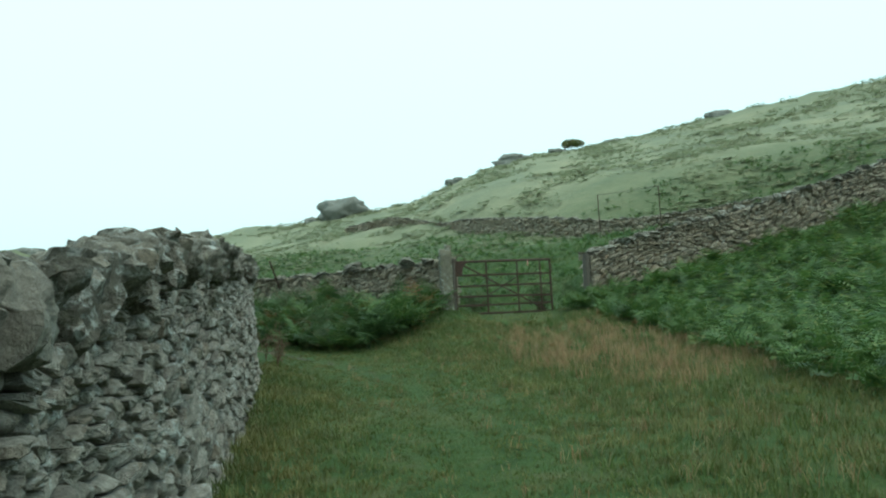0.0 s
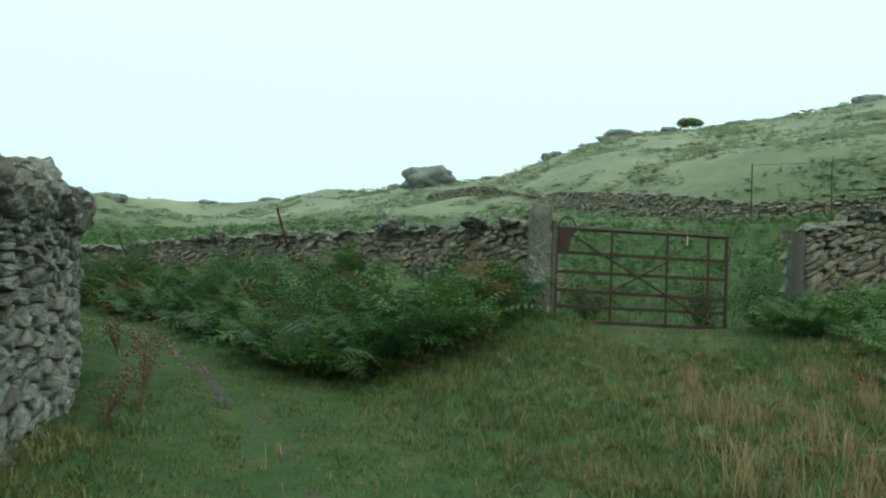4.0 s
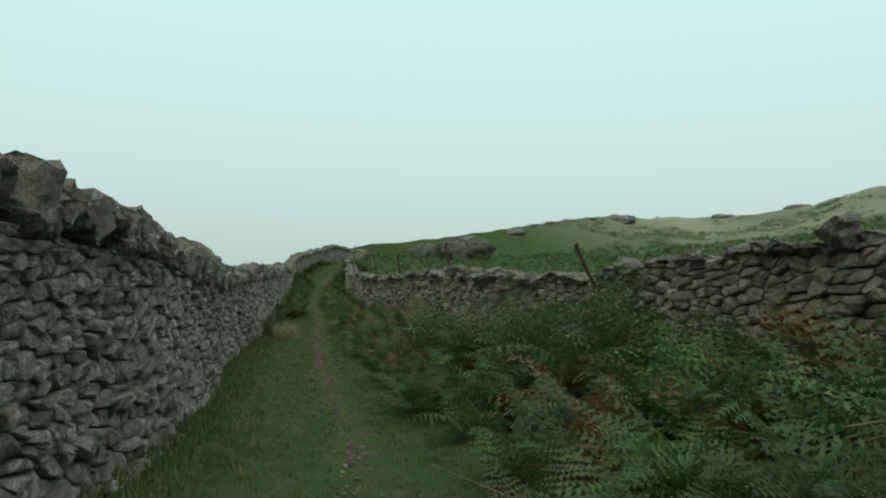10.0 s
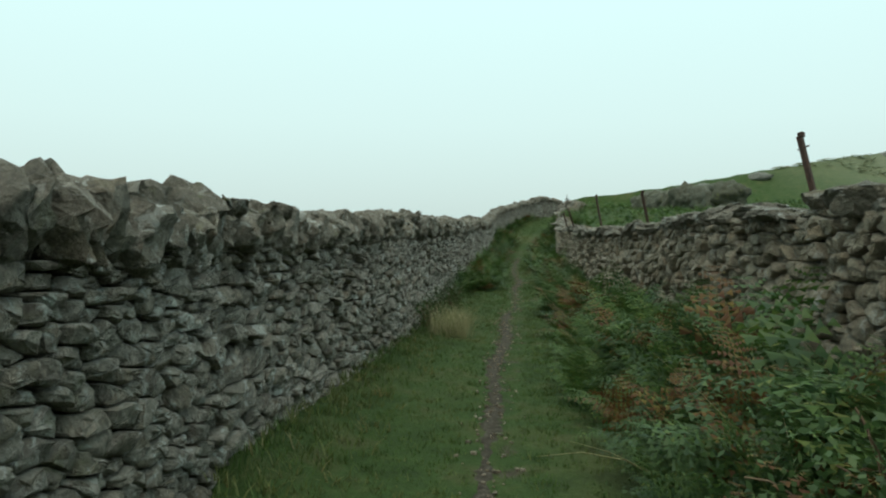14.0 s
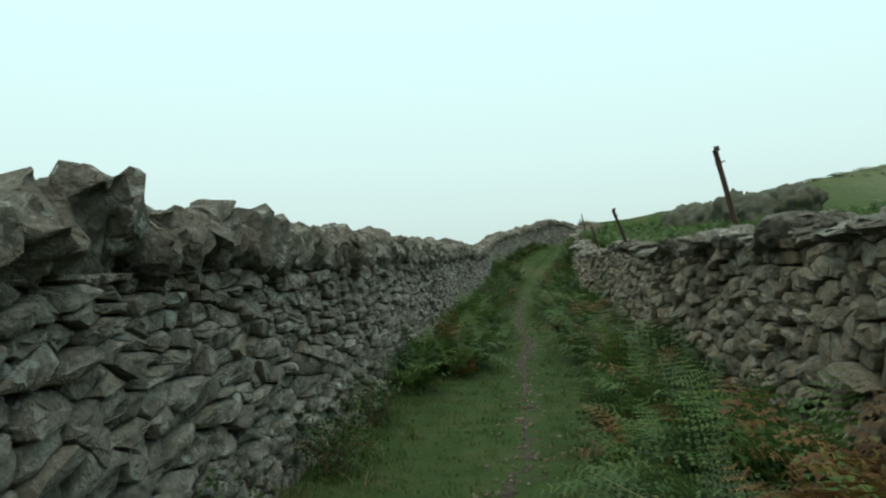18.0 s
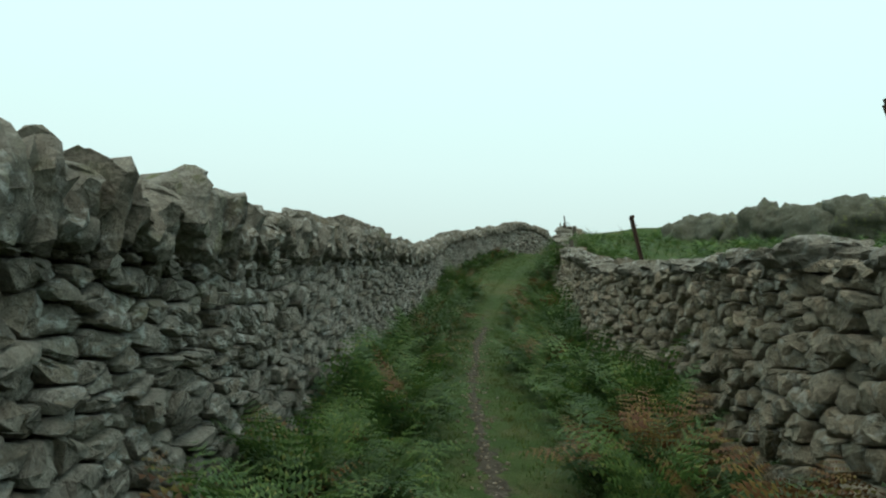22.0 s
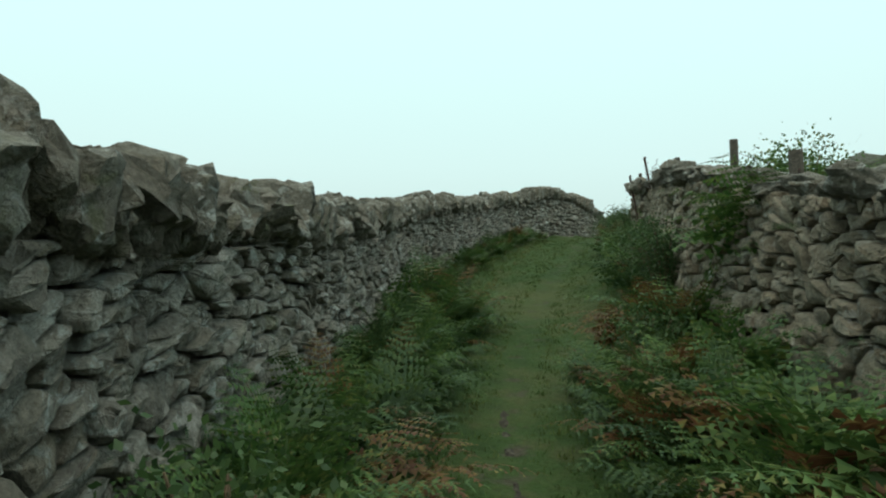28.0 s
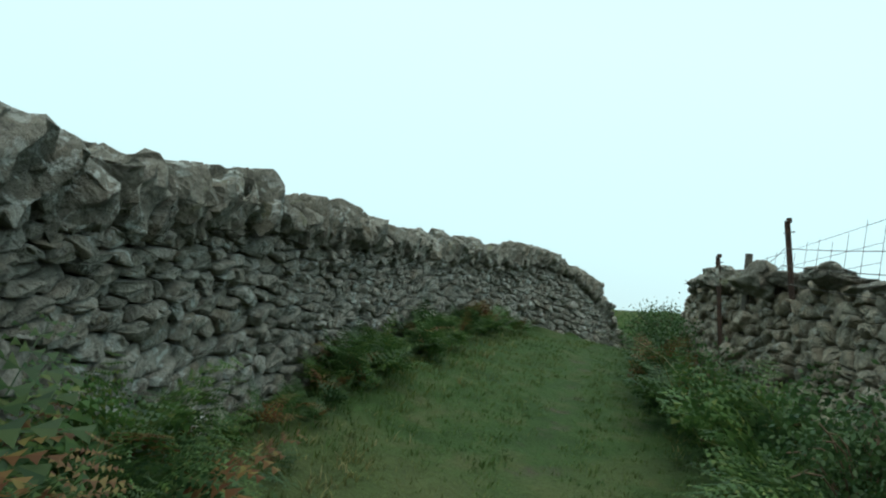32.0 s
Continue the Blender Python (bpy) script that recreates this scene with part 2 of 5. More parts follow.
LEFT = [(-1.45, -22, 1.07), (-1.5, -14, 1.18), (-1.6, -7, 1.22), (-1.63, -3.9, 1.53), (-1.75, 0.2, 1.73), (-1.98, 3.4, 1.76), (-2.5, 5.4, 1.76),
        (-3.3, 6.95, 1.73), (-4.4, 8.45, 1.81), (-6.1, 10.25, 2.13), (-8, 12.4, 2.04), (-9.5, 13.85, 1.84), (-11.1, 15.25, 1.76), (-13.75, 17.33, 1.75),
        (-17.3, 20.75, 1.87), (-19.15, 22.4, 1.91), (-23.7, 26.7, 2.04), (-26.5, 29.1, 2.19), (-28.6, 30.95, 2.28), (-31.8, 33.95, 2.38), (-34.5, 36.4, 2.54),
        (-36.1, 37.85, 2.78), (-38.6, 40.3, 3.27), (-40.6, 42.9, 3.65), (-42, 45.3, 4.07), (-42.9, 47.8, 4.44), (-43.08, 49.3, 4.38), (-43.2, 50.4, 3.75),
        (-43.2, 52, 3.1), (-43, 54, 2.5), (-42.6, 58, 1.6)]
RIGHT = [(2.02, 9.6, 2.06), (1.08, 10.75, 1.96), (-1.1, 13.15, 2.02), (-2.5, 14.55, 2.03), (-3.95, 15.6, 1.88), (-4.85, 16.15, 1.84),
         (-7.3, 17.5, 1.66), (-8.96, 18.1, 1.68), (-12.8, 21.2, 1.73), (-16.4, 24.0, 1.65), (-20.5, 27.35, 1.74), (-24.4, 30.95, 1.9),
         (-26.6, 32.75, 1.94), (-30.5, 36.6, 2.25), (-33.2, 39.1, 2.72), (-34.8, 41.0, 3.17), (-37.1, 43.8, 3.55), (-39.35, 46.25, 3.86),
         (-40.4, 48.0, 3.9), (-41.0, 50.4, 3.4), (-41.1, 53, 2.7), (-41, 58, 1.8)]
UPHILL = [(6.15, 9.0, 1.98), (8.0, 9.4, 2.5), (11.3, 9.6, 3.18), (15.4, 9.6, 4.25), (24, 9.0, 6.2), (40, 7.5, 9.0)]
# the skyline as seen from the lane's bend: bearing (degrees, east of north), rise (degrees), distance
BEND = (-3.0, 8.0)
SKYLINE = [(-110, 0.6, 120), (-75, 1.3, 110), (-60, 1.8, 100), (-50, 2.5, 95), (-45, 3.0, 92), (-38, 3.8, 90), (-33, 4.6, 90), (-28, 5.2, 95),
           (-24, 5.7, 105), (-17, 5.55, 110), (-10, 6.2, 105), (-7, 7.1, 100), (0, 7.9, 95), (5, 8.5, 92), (10, 9.2, 88), (14, 10.7, 84),
           (17, 12.0, 82), (21, 12.7, 84), (28, 13.1, 90), (36, 13.8, 92), (42, 14.3, 94), (60, 14.4, 100), (90, 12, 120)]


# levels of the field behind the gate and along the old wall up there
FIELD = [(9.5, 44, 5.85), (11, 38.5, 5.2), (13, 33, 4.5), (15, 29.5, 3.9), (19, 27, 4.0), (25, 25, 4.7), (12.5, 24, 3.5), (17, 25.5, 3.8),
         (6, 18, 1.6), (11, 17, 2.4), (20, 18, 4.4), (4, 30, 3.2)]


def smooth_line(points, step):
    """The line drawn through the points as a Catmull-Rom curve, as an array at even steps."""
    p = np.array(points, float)
    p = np.vstack([2 * p[0] - p[1], p, 2 * p[-1] - p[-2]])
    dense = []
    for a, b, c, d in zip(p[:-3], p[1:-2], p[2:-1], p[3:]):
        t = np.linspace(0, 1, max(4, int(np.hypot(*(c - b)[:2]) * 8)), endpoint=False)[:, None]
        dense.append(0.5 * (2 * b + (c - a) * t + (2 * a - 5 * b + 4 * c - d) * t**2 + (3 * b - a - 3 * c + d) * t**3))
    dense = np.vstack(dense + [p[-2:-1]])
    s = np.r_[0, np.cumsum(np.hypot(*np.diff(dense[:, :2], axis=0).T))]
    at = np.arange(0, s[-1], step)
    return np.stack([np.interp(at, s, dense[:, i]) for i in range(3)], 1)


def nearest(line, xy):
    """For points xy: distance to the line, side (+1 to its right), and the line's z there."""
    a, b = line[:-1], line[1:]
    d = (b - a)[:, :2]
    best, side, z = np.full(len(xy), 1e9), np.ones(len(xy)), np.zeros(len(xy))
    for i in range(len(a)):
        r = xy - a[i, :2]
        u = np.clip((r @ d[i]) / (d[i] @ d[i]), 0, 1)
        off = r - u[:, None] * d[i]
        dist = np.hypot(off[:, 0], off[:, 1])
        m = dist < best
        best[m] = dist[m]
        side[m] = np.where(d[i, 0] * r[m, 1] - d[i, 1] * r[m, 0] > 0, -1.0, 1.0)
        z[m] = a[i, 2] + u[m] * (b - a)[i, 2]
    return best, side, z


lane_l = smooth_line(LANE + [(-46, 67, 0.0), (-70, 74, -0.4), (-130, 82, -0.8)], 1.0)
left_l = smooth_line(LEFT + [(-47.5, 66, 1.4), (-70, 73, 1.0), (-130, 81, 0.6)], 1.0)
right_l = smooth_line([(p[0], p[1], p[2]) for p in reversed(UPHILL)] + [(5.2, 9.5, 1.78), (3.4, 9.5, 1.72)] + RIGHT + [(-45, 68, 2.2), (-70, 75, 1.9), (-130, 83, 1.5)], 1.0)
GATE_X = (2.4, 6.1)


def waves(xy, size, seed):
    """Soft rolling unevenness of about the given size, between -1 and 1."""
    g = np.random.RandomState(seed)
    out = np.zeros(len(xy))
    for _ in range(7):
        a, k, ph = g.uniform(0, 6.28), g.uniform(0.6, 1.6) * 6.28 / size, g.uniform(0, 6.28)
        out += np.sin((xy[:, 0] * np.cos(a) + xy[:, 1] * np.sin(a)) * k + ph)
    return out / 4.0


def ground_z(xy):
    xy = np.atleast_2d(np.asarray(xy, float))
    return bare_z(xy) + bells(xy) @ LIFT


def bells(xy):
    f = np.array(FIELD)
    return np.exp(-((xy[:, None, 0] - f[None, :, 0]) ** 2 + (xy[:, None, 1] - f[None, :, 1]) ** 2) / 2 / 5.0**2) * (
        np.clip(nearest(right_l, xy)[0] / 4, 0, 1) * (nearest(right_l, xy)[1] > 0))[:, None]


def bare_z(xy):
    xy = np.atleast_2d(np.asarray(xy, float))
    dc, sc, zt = nearest(lane_l, xy)
    dr, sr, zr = nearest(right_l, xy)
    dl, sl, zl = nearest(left_l, xy)
    rel = xy - np.array(BEND)
    reach, bearing = np.hypot(rel[:, 0], rel[:, 1]), np.degrees(np.arctan2(rel[:, 0], rel[:, 1]))
    sky_b, sky_e, sky_d = np.array(SKYLINE, float).T
    rim = np.interp(bearing, sky_b, sky_d)
    zg = 1.4 + rim * np.tan(np.radians(np.interp(bearing, sky_b, sky_e)))
    dg = np.maximum(rim - reach, 0)
    gate = np.clip(1 - np.abs(xy[:, 0] - 4.1) / 3.2, 0, 1) * np.clip(1 - np.abs(xy[:, 1] - 9.5) / 6, 0, 1)
    # verge and bank between the track and the field wall
    foot = zr - 1.25 + 0.0 * gate
    w = np.clip((dc - 0.75) / np.maximum(dc - 0.75 + dr, 0.05), 0, 1)
    z_bank = zt + (foot - zt) * w**1.35
    # left verge
    wl_ = np.clip((dc - 0.7) / np.maximum(dc - 0.7 + dl, 0.05), 0, 1)
    z_left = zt + 0.12 * wl_**1.5
    # field and hillside beyond the field wall
    u = np.clip(dr / np.maximum(dr + dg, 0.1), 0, 1)
    fade = np.clip(dr / 1.2, 0, 1)
    open_gate = np.clip(gate * 2.5, 0, 1)
    top, total = np.zeros(len(xy)), np.zeros(len(xy))
    for p in right_l[::2]:
        pull = 1 / ((xy[:, 0] - p[0]) ** 2 + (xy[:, 1] - p[1]) ** 2 + 0.3) ** 1.5
        top += pull * p[2]
        total += pull
    even = top / total
    level = zr + (even - zr) * np.clip(dr / 5, 0, 1) - 0.35 - 0.9 * open_gate
    z_field = foot + (level - foot) * fade + (zg - level) * u**1.25
    beyond = reach > rim
    z_far = zg - 0.12 * (reach - rim)
    z_field = np.where(beyond & (sr > 0), z_far, z_field)
    z_out = zt - 0.1 - 0.02 * np.minimum(dl, 200)
    z = np.where(sr > 0, z_field, np.where(sl < 0, z_out, np.where(sc > 0, z_bank, z_left)))
    far = np.clip((dr - 4) / 30, 0, 1) * (sr > 0)
    z = z + 0.008 * waves(xy, 1.9, 1) + far * (0.06 * waves(xy, 3.5, 4) + 0.12 * waves(xy, 7, 2) + 0.25 * waves(xy, 19, 3))
    rut = np.exp(-((dc - 0.05) / 0.16) ** 2) * 0.03
    return z - rut


at_field = np.array(FIELD)
LIFT = np.linalg.lstsq(bells(at_field[:, :2]), at_field[:, 2] - bare_z(at_field[:, :2]), rcond=0.05)[0]


def gz(x, y):
    return float(ground_z([(x, y)])[0])


# ---- helpers for things ----
def part(name, bm, material, parent=None, label=""):
    me = bpy.data.meshes.new(name)
    bm.to_mesh(me)
    bm.free()
    me.materials.append(material)
    ob = new(name, me)
    ob.parent = parent
    if label:
        ob["label"] = label
    return ob


def mesh_of(name, verts, faces, material, smooth=False):
    me = bpy.data.meshes.new(name)
    verts, faces = np.asarray(verts, float), np.asarray(faces, int)
    n, k = faces.shape
    me.vertices.add(len(verts))
    me.vertices.foreach_set("co", verts.ravel())
    me.loops.add(n * k)
    me.loops.foreach_set("vertex_index", faces.ravel())
    me.polygons.add(n)
    me.polygons.foreach_set("loop_start", np.arange(0, n * k, k))
    me.polygons.foreach_set("use_smooth", np.full(n, smooth))
    me.update(calc_edges=True)
    me.materials.append(material)
    return me


def thing(name, at, label, category, group="", kind=""):
    ob = new(name)
    ob.empty_display_size = 0.1
    ob.location = at
    return tagged(ob, label, category, group, kind)


def rod(bm, a, b, r0, r1=None, sides=8):
    """A round bar from a to b with capped, slightly drawn-in ends."""
    a, b = Vector(a), Vector(b)
    r1 = r0 if r1 is None else r1
    q = (b - a).to_track_quat("Z", "Y")
    n = (b - a).length
    rings = []
    for h, r in ((0, r0 * 0.8), (min(0.01, n * 0.1), r0), (n - min(0.01, n * 0.1), r1), (n, r1 * 0.8)):
        rings.append([bm.verts.new(a + q @ Vector((r * math.cos(i * 6.2832 / sides), r * math.sin(i * 6.2832 / sides), h))) for i in range(sides)])
    for u, v in zip(rings, rings[1:]):
        for i in range(sides):
            bm.faces.new((u[i], u[(i + 1) % sides], v[(i + 1) % sides], v[i]))
    bm.faces.new(rings[0][::-1])
    bm.faces.new(rings[-1])


def bar(bm, a, b, w, d, twist=0.0):
    """A flat bar from a to b, w wide and d deep, with chamfered edges."""
    a, b = Vector(a), Vector(b)
    q = (b - a).to_track_quat("Z", "Y") @ Euler((0, 0, twist)).to_quaternion()
    n, c = (b - a).length, min(w, d) * 0.22
    outline = [(-w / 2 + c, -d / 2), (w / 2 - c, -d / 2), (w / 2, -d / 2 + c), (w / 2, d / 2 - c),
               (w / 2 - c, d / 2), (-w / 2 + c, d / 2), (-w / 2, d / 2 - c), (-w / 2, -d / 2 + c)]
    lo = [bm.verts.new(a + q @ Vector((x, y, 0))) for x, y in outline]
    hi = [bm.verts.new(a + q @ Vector((x, y, n))) for x, y in outline]
    for i in range(8):
        bm.faces.new((lo[i], lo[(i + 1) % 8], hi[(i + 1) % 8], hi[i]))
    bm.faces.new(lo[::-1])
    bm.faces.new(hi)


# ---- ground: one sheet, fine round the lane and coarse to the horizon ----
def spread(lo, hi, step, far, grow=1.065):
    mid_ = np.arange(lo, hi + step / 2, step)
    out, d, p = [], step, hi
    while p < far:
        d *= grow
        p += d
        out.append(p)
    low, d, p = [], step, lo
    while p > -far:
        d *= grow
        p -= d
        low.append(p)
    return np.r_[low[::-1], mid_, out]


gx, gy = spread(-46, 14, 0.33, 900), spread(-12, 56, 0.33, 900)
GX, GY = np.meshgrid(gx, gy)
flat = np.stack([GX.ravel(), GY.ravel()], 1)
gv = np.c_[flat, ground_z(flat)]
nx = len(gx)
ii = (np.arange(len(gy) - 1)[:, None] * nx + np.arange(nx - 1)[None]).ravel()
gf = np.stack([ii, ii + 1, ii + nx + 1, ii + nx], 1)

turf = Mat("turf", 0.9, 0.15)
t_big, t_mid, t_fine = turf.noise(0.35, 4.0), turf.noise(2.2, 5.0, 0.65), turf.noise(26.0, 4.0, 0.7)
t_col = turf.ramp(t_mid, (0.30, (0.028, 0.052, 0.014)), (0.5, (0.042, 0.078, 0.020)), (0.68, (0.076, 0.086, 0.033)))
t_col = turf.mix(turf.mask(t_big, 0.55, 0.7), t_col, turf.mix(0.5, t_col, (0.12, 0.115, 0.05)))
t_col = turf.mix(0.6, t_col, turf.ramp(t_fine, (0.3, (0.4, 0.4, 0.4)), (0.7, (1.1, 1.1, 1.1))), "MULTIPLY")
soil_attr = turf.n.new("ShaderNodeAttribute")
soil_attr.attribute_name = "trodden"
soil = turf.ramp(turf.noise(16.0, 5.0), (0.3, (0.035, 0.028, 0.02)), (0.7, (0.10, 0.085, 0.062)))
soil_m = turf.mask(turf.math("ADD", turf.math("MULTIPLY", soil_attr.outputs["Fac"], 0.8), turf.noise(3.4, 4.0)), 0.98, 1.16)
t_col = turf.mix(soil_m, t_col, soil)
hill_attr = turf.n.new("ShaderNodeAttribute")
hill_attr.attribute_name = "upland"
# moor grass tones raised and greyed, painting the hill's mist into the base colour
hazy_heath = turf.ramp(turf.noise(0.09, 8.0, 0.68, 0.6), (0.38, (0.15, 0.165, 0.112)), (0.50, (0.18, 0.19, 0.125)),
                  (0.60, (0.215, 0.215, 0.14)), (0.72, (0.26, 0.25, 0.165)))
hazy_heath = turf.mix(0.35, hazy_heath, turf.ramp(turf.noise(1.1, 5.0, 0.7), (0.3, (0.55, 0.6, 0.55)), (0.7, (1.1, 1.1, 1.0))), "MULTIPLY")
t_col = turf.mix(hill_attr.outputs["Fac"], t_col, hazy_heath)
turf.color(t_col)
turf.bump(turf.math("ADD", t_fine, turf.math("MULTIPLY", t_mid, 2.0)), 0.8, 0.05)
ground = new("ground", mesh_of("ground", gv, gf, turf.m, True))
tagged(ground, "rough green upland turf with a worn grassy track", "ground", kind="structure")
dcl, _, _ = nearest(lane_l, flat)
drl, srl, _ = nearest(right_l, flat)
soil_v = ground.data.attributes.new("trodden", "FLOAT", "POINT")
soil_v.data.foreach_set("value", 0.75 * np.exp(-(dcl / 0.25) ** 2) * (flat[:, 1] > 3))
# how far the mist-lightened hill colour replaces the turf
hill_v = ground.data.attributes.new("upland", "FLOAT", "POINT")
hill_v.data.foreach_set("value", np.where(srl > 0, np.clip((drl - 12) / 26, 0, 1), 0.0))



# bare soil worn along the middle of the track, on the ground sheet and ragged at its edges
def sheet_z(xy):
    i, j = np.clip(np.searchsorted(gx, xy[:, 0]) - 1, 0, nx - 2), np.clip(np.searchsorted(gy, xy[:, 1]) - 1, 0, len(gy) - 2)
    u, v = (xy[:, 0] - gx[i]) / (gx[i + 1] - gx[i]), (xy[:, 1] - gy[j]) / (gy[j + 1] - gy[j])
    z = gv[:, 2].reshape(len(gy), nx)
    return z[j, i] * (1 - u) * (1 - v) + z[j, i + 1] * u * (1 - v) + z[j + 1, i] * (1 - u) * v + z[j + 1, i + 1] * u * v


trod = smooth_line([q for q in LANE if 2 < q[1] < 47], 0.05)[:, :2]
t_dir = np.gradient(trod, axis=0)
t_dir /= np.hypot(t_dir[:, 0], t_dir[:, 1])[:, None]
t_left = np.stack([-t_dir[:, 1], t_dir[:, 0]], 1)
trod_mid = trod + t_left * (np.where(trod[:, 1] < 24, 0.13, 0.04) + 0.05 * waves(trod, 3.0, 71))[:, None]
bare = np.interp(trod[:, 1], (2, 4.8, 5.6, 10, 11.2, 13, 15, 18, 19.5, 23, 24.5, 26, 27.5, 30, 33, 35, 37, 47), (-0.1, -0.1, 0.08, 0.06, -0.03, -0.01, 0.02, 0.05, 0.10, 0.11, 0.05, 0.04, 0.08, 0.10, 0.05, 0.10, -0.02, -0.06))
half = np.clip(bare + 0.045 * waves(trod, 0.3, 72) + 0.04 * waves(trod, 1.7, 73), 0.002, 0.24)
g_soil = np.random.RandomState(74)
rows_ = []
for k, f_ in enumerate((-1.0, -0.6, 0.0, 0.6, 1.0)):
    xy_ = trod_mid + t_left * (half * f_ * (1 + 0.3 * g_soil.normal(size=len(half)) * (abs(f_) > 0.5)))[:, None]
    rows_.append(np.c_[xy_, sheet_z(xy_) + (0.012 if abs(f_) < 0.5 else 0.004 if abs(f_) < 0.9 else -0.015) - 0.02 * (half < 0.02)])
pv = np.stack(rows_, 1).reshape(-1, 3)
kk = (np.arange(len(half) - 1)[:, None] * 5 + np.arange(4)[None]).ravel()
mud = Mat("wet_soil", 0.95, 0.08)
mud.color(mud.ramp(mud.noise(22.0, 6.0, 0.7), (0.3, (0.025, 0.021, 0.016)), (0.52, (0.06, 0.052, 0.04)), (0.70, (0.15, 0.135, 0.108))))
mud.bump(mud.noise(30.0, 6.0, 0.7), 1.0, 0.02)
worn_path = new("worn_path", mesh_of("worn_path", pv, np.stack([kk, kk + 5, kk + 6, kk + 1], 1), mud.m, True))
tagged(worn_path, "narrow strip of bare wet soil along the track", "path", kind="structure")

# ---- dry stone walls ----
rng = np.random.RandomState(7)


def rock_mesh(name, seed, mat, cells=3, square=3.0, lens=0.35, rough=0.07, cuts=5, chips=0.45):
    """A worn stone about one unit across: a rounded block, thinner to its ends, with a few broken faces."""
    g = np.random.RandomState(seed)
    pts, quads, index = [], [], {}

    def vert(p):
        key = tuple(np.round(p, 4))
        if key not in index:
            index[key] = len(pts)
            pts.append(p)
        return index[key]

    for ax in range(3):
        for sgn in (-1, 1):
            for i in range(cells):
                for j in range(cells):
                    q = []
                    for di, dj in ((0, 0), (1, 0), (1, 1), (0, 1)):
                        p = np.zeros(3)
                        p[ax], p[(ax + 1) % 3], p[(ax + 2) % 3] = sgn, 2 * (i + di) / cells - 1, 2 * (j + dj) / cells - 1
                        q.append(vert(p))
                    quads.append(q if sgn > 0 else q[::-1])
    v = np.array(pts)
    v = np.tan(v * 0.72) / math.tan(0.72)
    d = v / np.linalg.norm(v, axis=1)[:, None]
    v = 0.5 * d / ((np.abs(d) ** square).sum(1) ** (1 / square))[:, None]
    for p in v:
        q = Vector(p) * 2.4 + Vector((seed * 1.7, 0, seed * 0.3))
        p *= 1 + rough * 2 * noise.noise(q) + rough * noise.noise(q * 2.7)
    v[:, 2] *= 1 - lens * np.abs(2 * v[:, 0] + g.uniform(-0.3, 0.3)) ** 1.5 * g.uniform(0.5, 1.2)
    v[:, 2] += g.uniform(-0.22, 0.22) * v[:, 0]
    for _ in range(cuts):
        n = g.normal(size=3)
        n /= np.linalg.norm(n)
        over = np.maximum(v @ n - g.uniform(0.24, 0.44), 0)
        v -= over[:, None] * n
    for p in v:
        q = Vector(p) * 5.0 + Vector((0, seed * 0.9, 0))
        p += np.array(noise.noise_vector(q)) * rough * chips
    v += g.normal(0, 0.010, v.shape)
    v = (v - (v.max(0) + v.min(0)) / 2) / (v.max(0) - v.min(0))
    f = np.array(quads)
    f = np.vstack([f[:, [0, 1, 2]], f[:, [0, 2, 3]]])
    me = mesh_of(name, v, f, mat, True)
    me.set_sharp_from_angle(angle=radians(44))
    return me, v, f


ROCKS = {M_BROWN.name: [rock_mesh("stone", 100 + i, M_BROWN, 4, 2.8 + 2.2 * (i % 5) / 4, 0.1 + 0.3 * (i % 3) / 2, 0.07, 5) for i in range(36)]}
SLABS = [rock_mesh("coping_stone", 300 + i, M_COPE, 7, 2.7 + 1.3 * (i % 4) / 3, 0.08, 0.15, 4, 0.75) for i in range(22)]
BLOCKS = [rock_mesh("stone", 400 + i, M_STONE, 1, 3.0, 0.0, 0.05, 2) for i in range(6)]


def clip_cell(poly, nx_, nz_, c):
    """The part of a convex outline where nx*x + nz*z <= c."""
    out = []
    side = [nx_ * p[0] + nz_ * p[1] - c for p in poly]
    for i, (p, d) in enumerate(zip(poly, side)):
        q, e = poly[i - 1], side[i - 1]
        if (d <= 0) != (e <= 0):
            f = e / (e - d)
            out.append((q[0] + (p[0] - q[0]) * f, q[1] + (p[1] - q[1]) * f))
        if d <= 0:
            out.append(p)
    return out


def fitted_cells(sites, high, length, squash, dip):
    """Outlines of stones that fit one against another: the plane shared out among the sites, heights weighing more than lengths."""
    order_ = np.argsort(sites[:, 0])
    sites = sites[order_]
    high = high[order_]
    cells = []
    for i, (x, z) in enumerate(sites):
        lo, hi = np.searchsorted(sites[:, 0], (x - 0.75, x + 0.75))
        rel = sites[lo:hi] - (x, z)
        bed = dip * math.sin(x * 0.9 + z * 2.0) + 0.10
        up = rel[:, 1] - bed * rel[:, 0]
        dist = rel[:, 0] ** 2 + (squash * up) ** 2
        poly = [(-0.45, -0.22), (0.45, -0.22), (0.45, 0.22), (-0.45, 0.22)]
        poly = clip_cell(poly, 0, -1, z + 0.04)
        poly = clip_cell(poly, 0, 1, high[i] - z + 0.015)
        poly = clip_cell(clip_cell(poly, -1, 0, x), 1, 0, length - x)
        for k in np.argsort(dist)[1:30]:
            if len(poly) < 3:
                break
            if dist[k] > 4 * max(p[0] ** 2 + (squash * (p[1] - bed * p[0])) ** 2 for p in poly):
                break
            poly = clip_cell(poly, rel[k, 0] - squash**2 * bed * up[k], squash**2 * up[k], dist[k] / 2)
        if len(poly) > 2:
            cells.append((x, z, poly))
    return cells


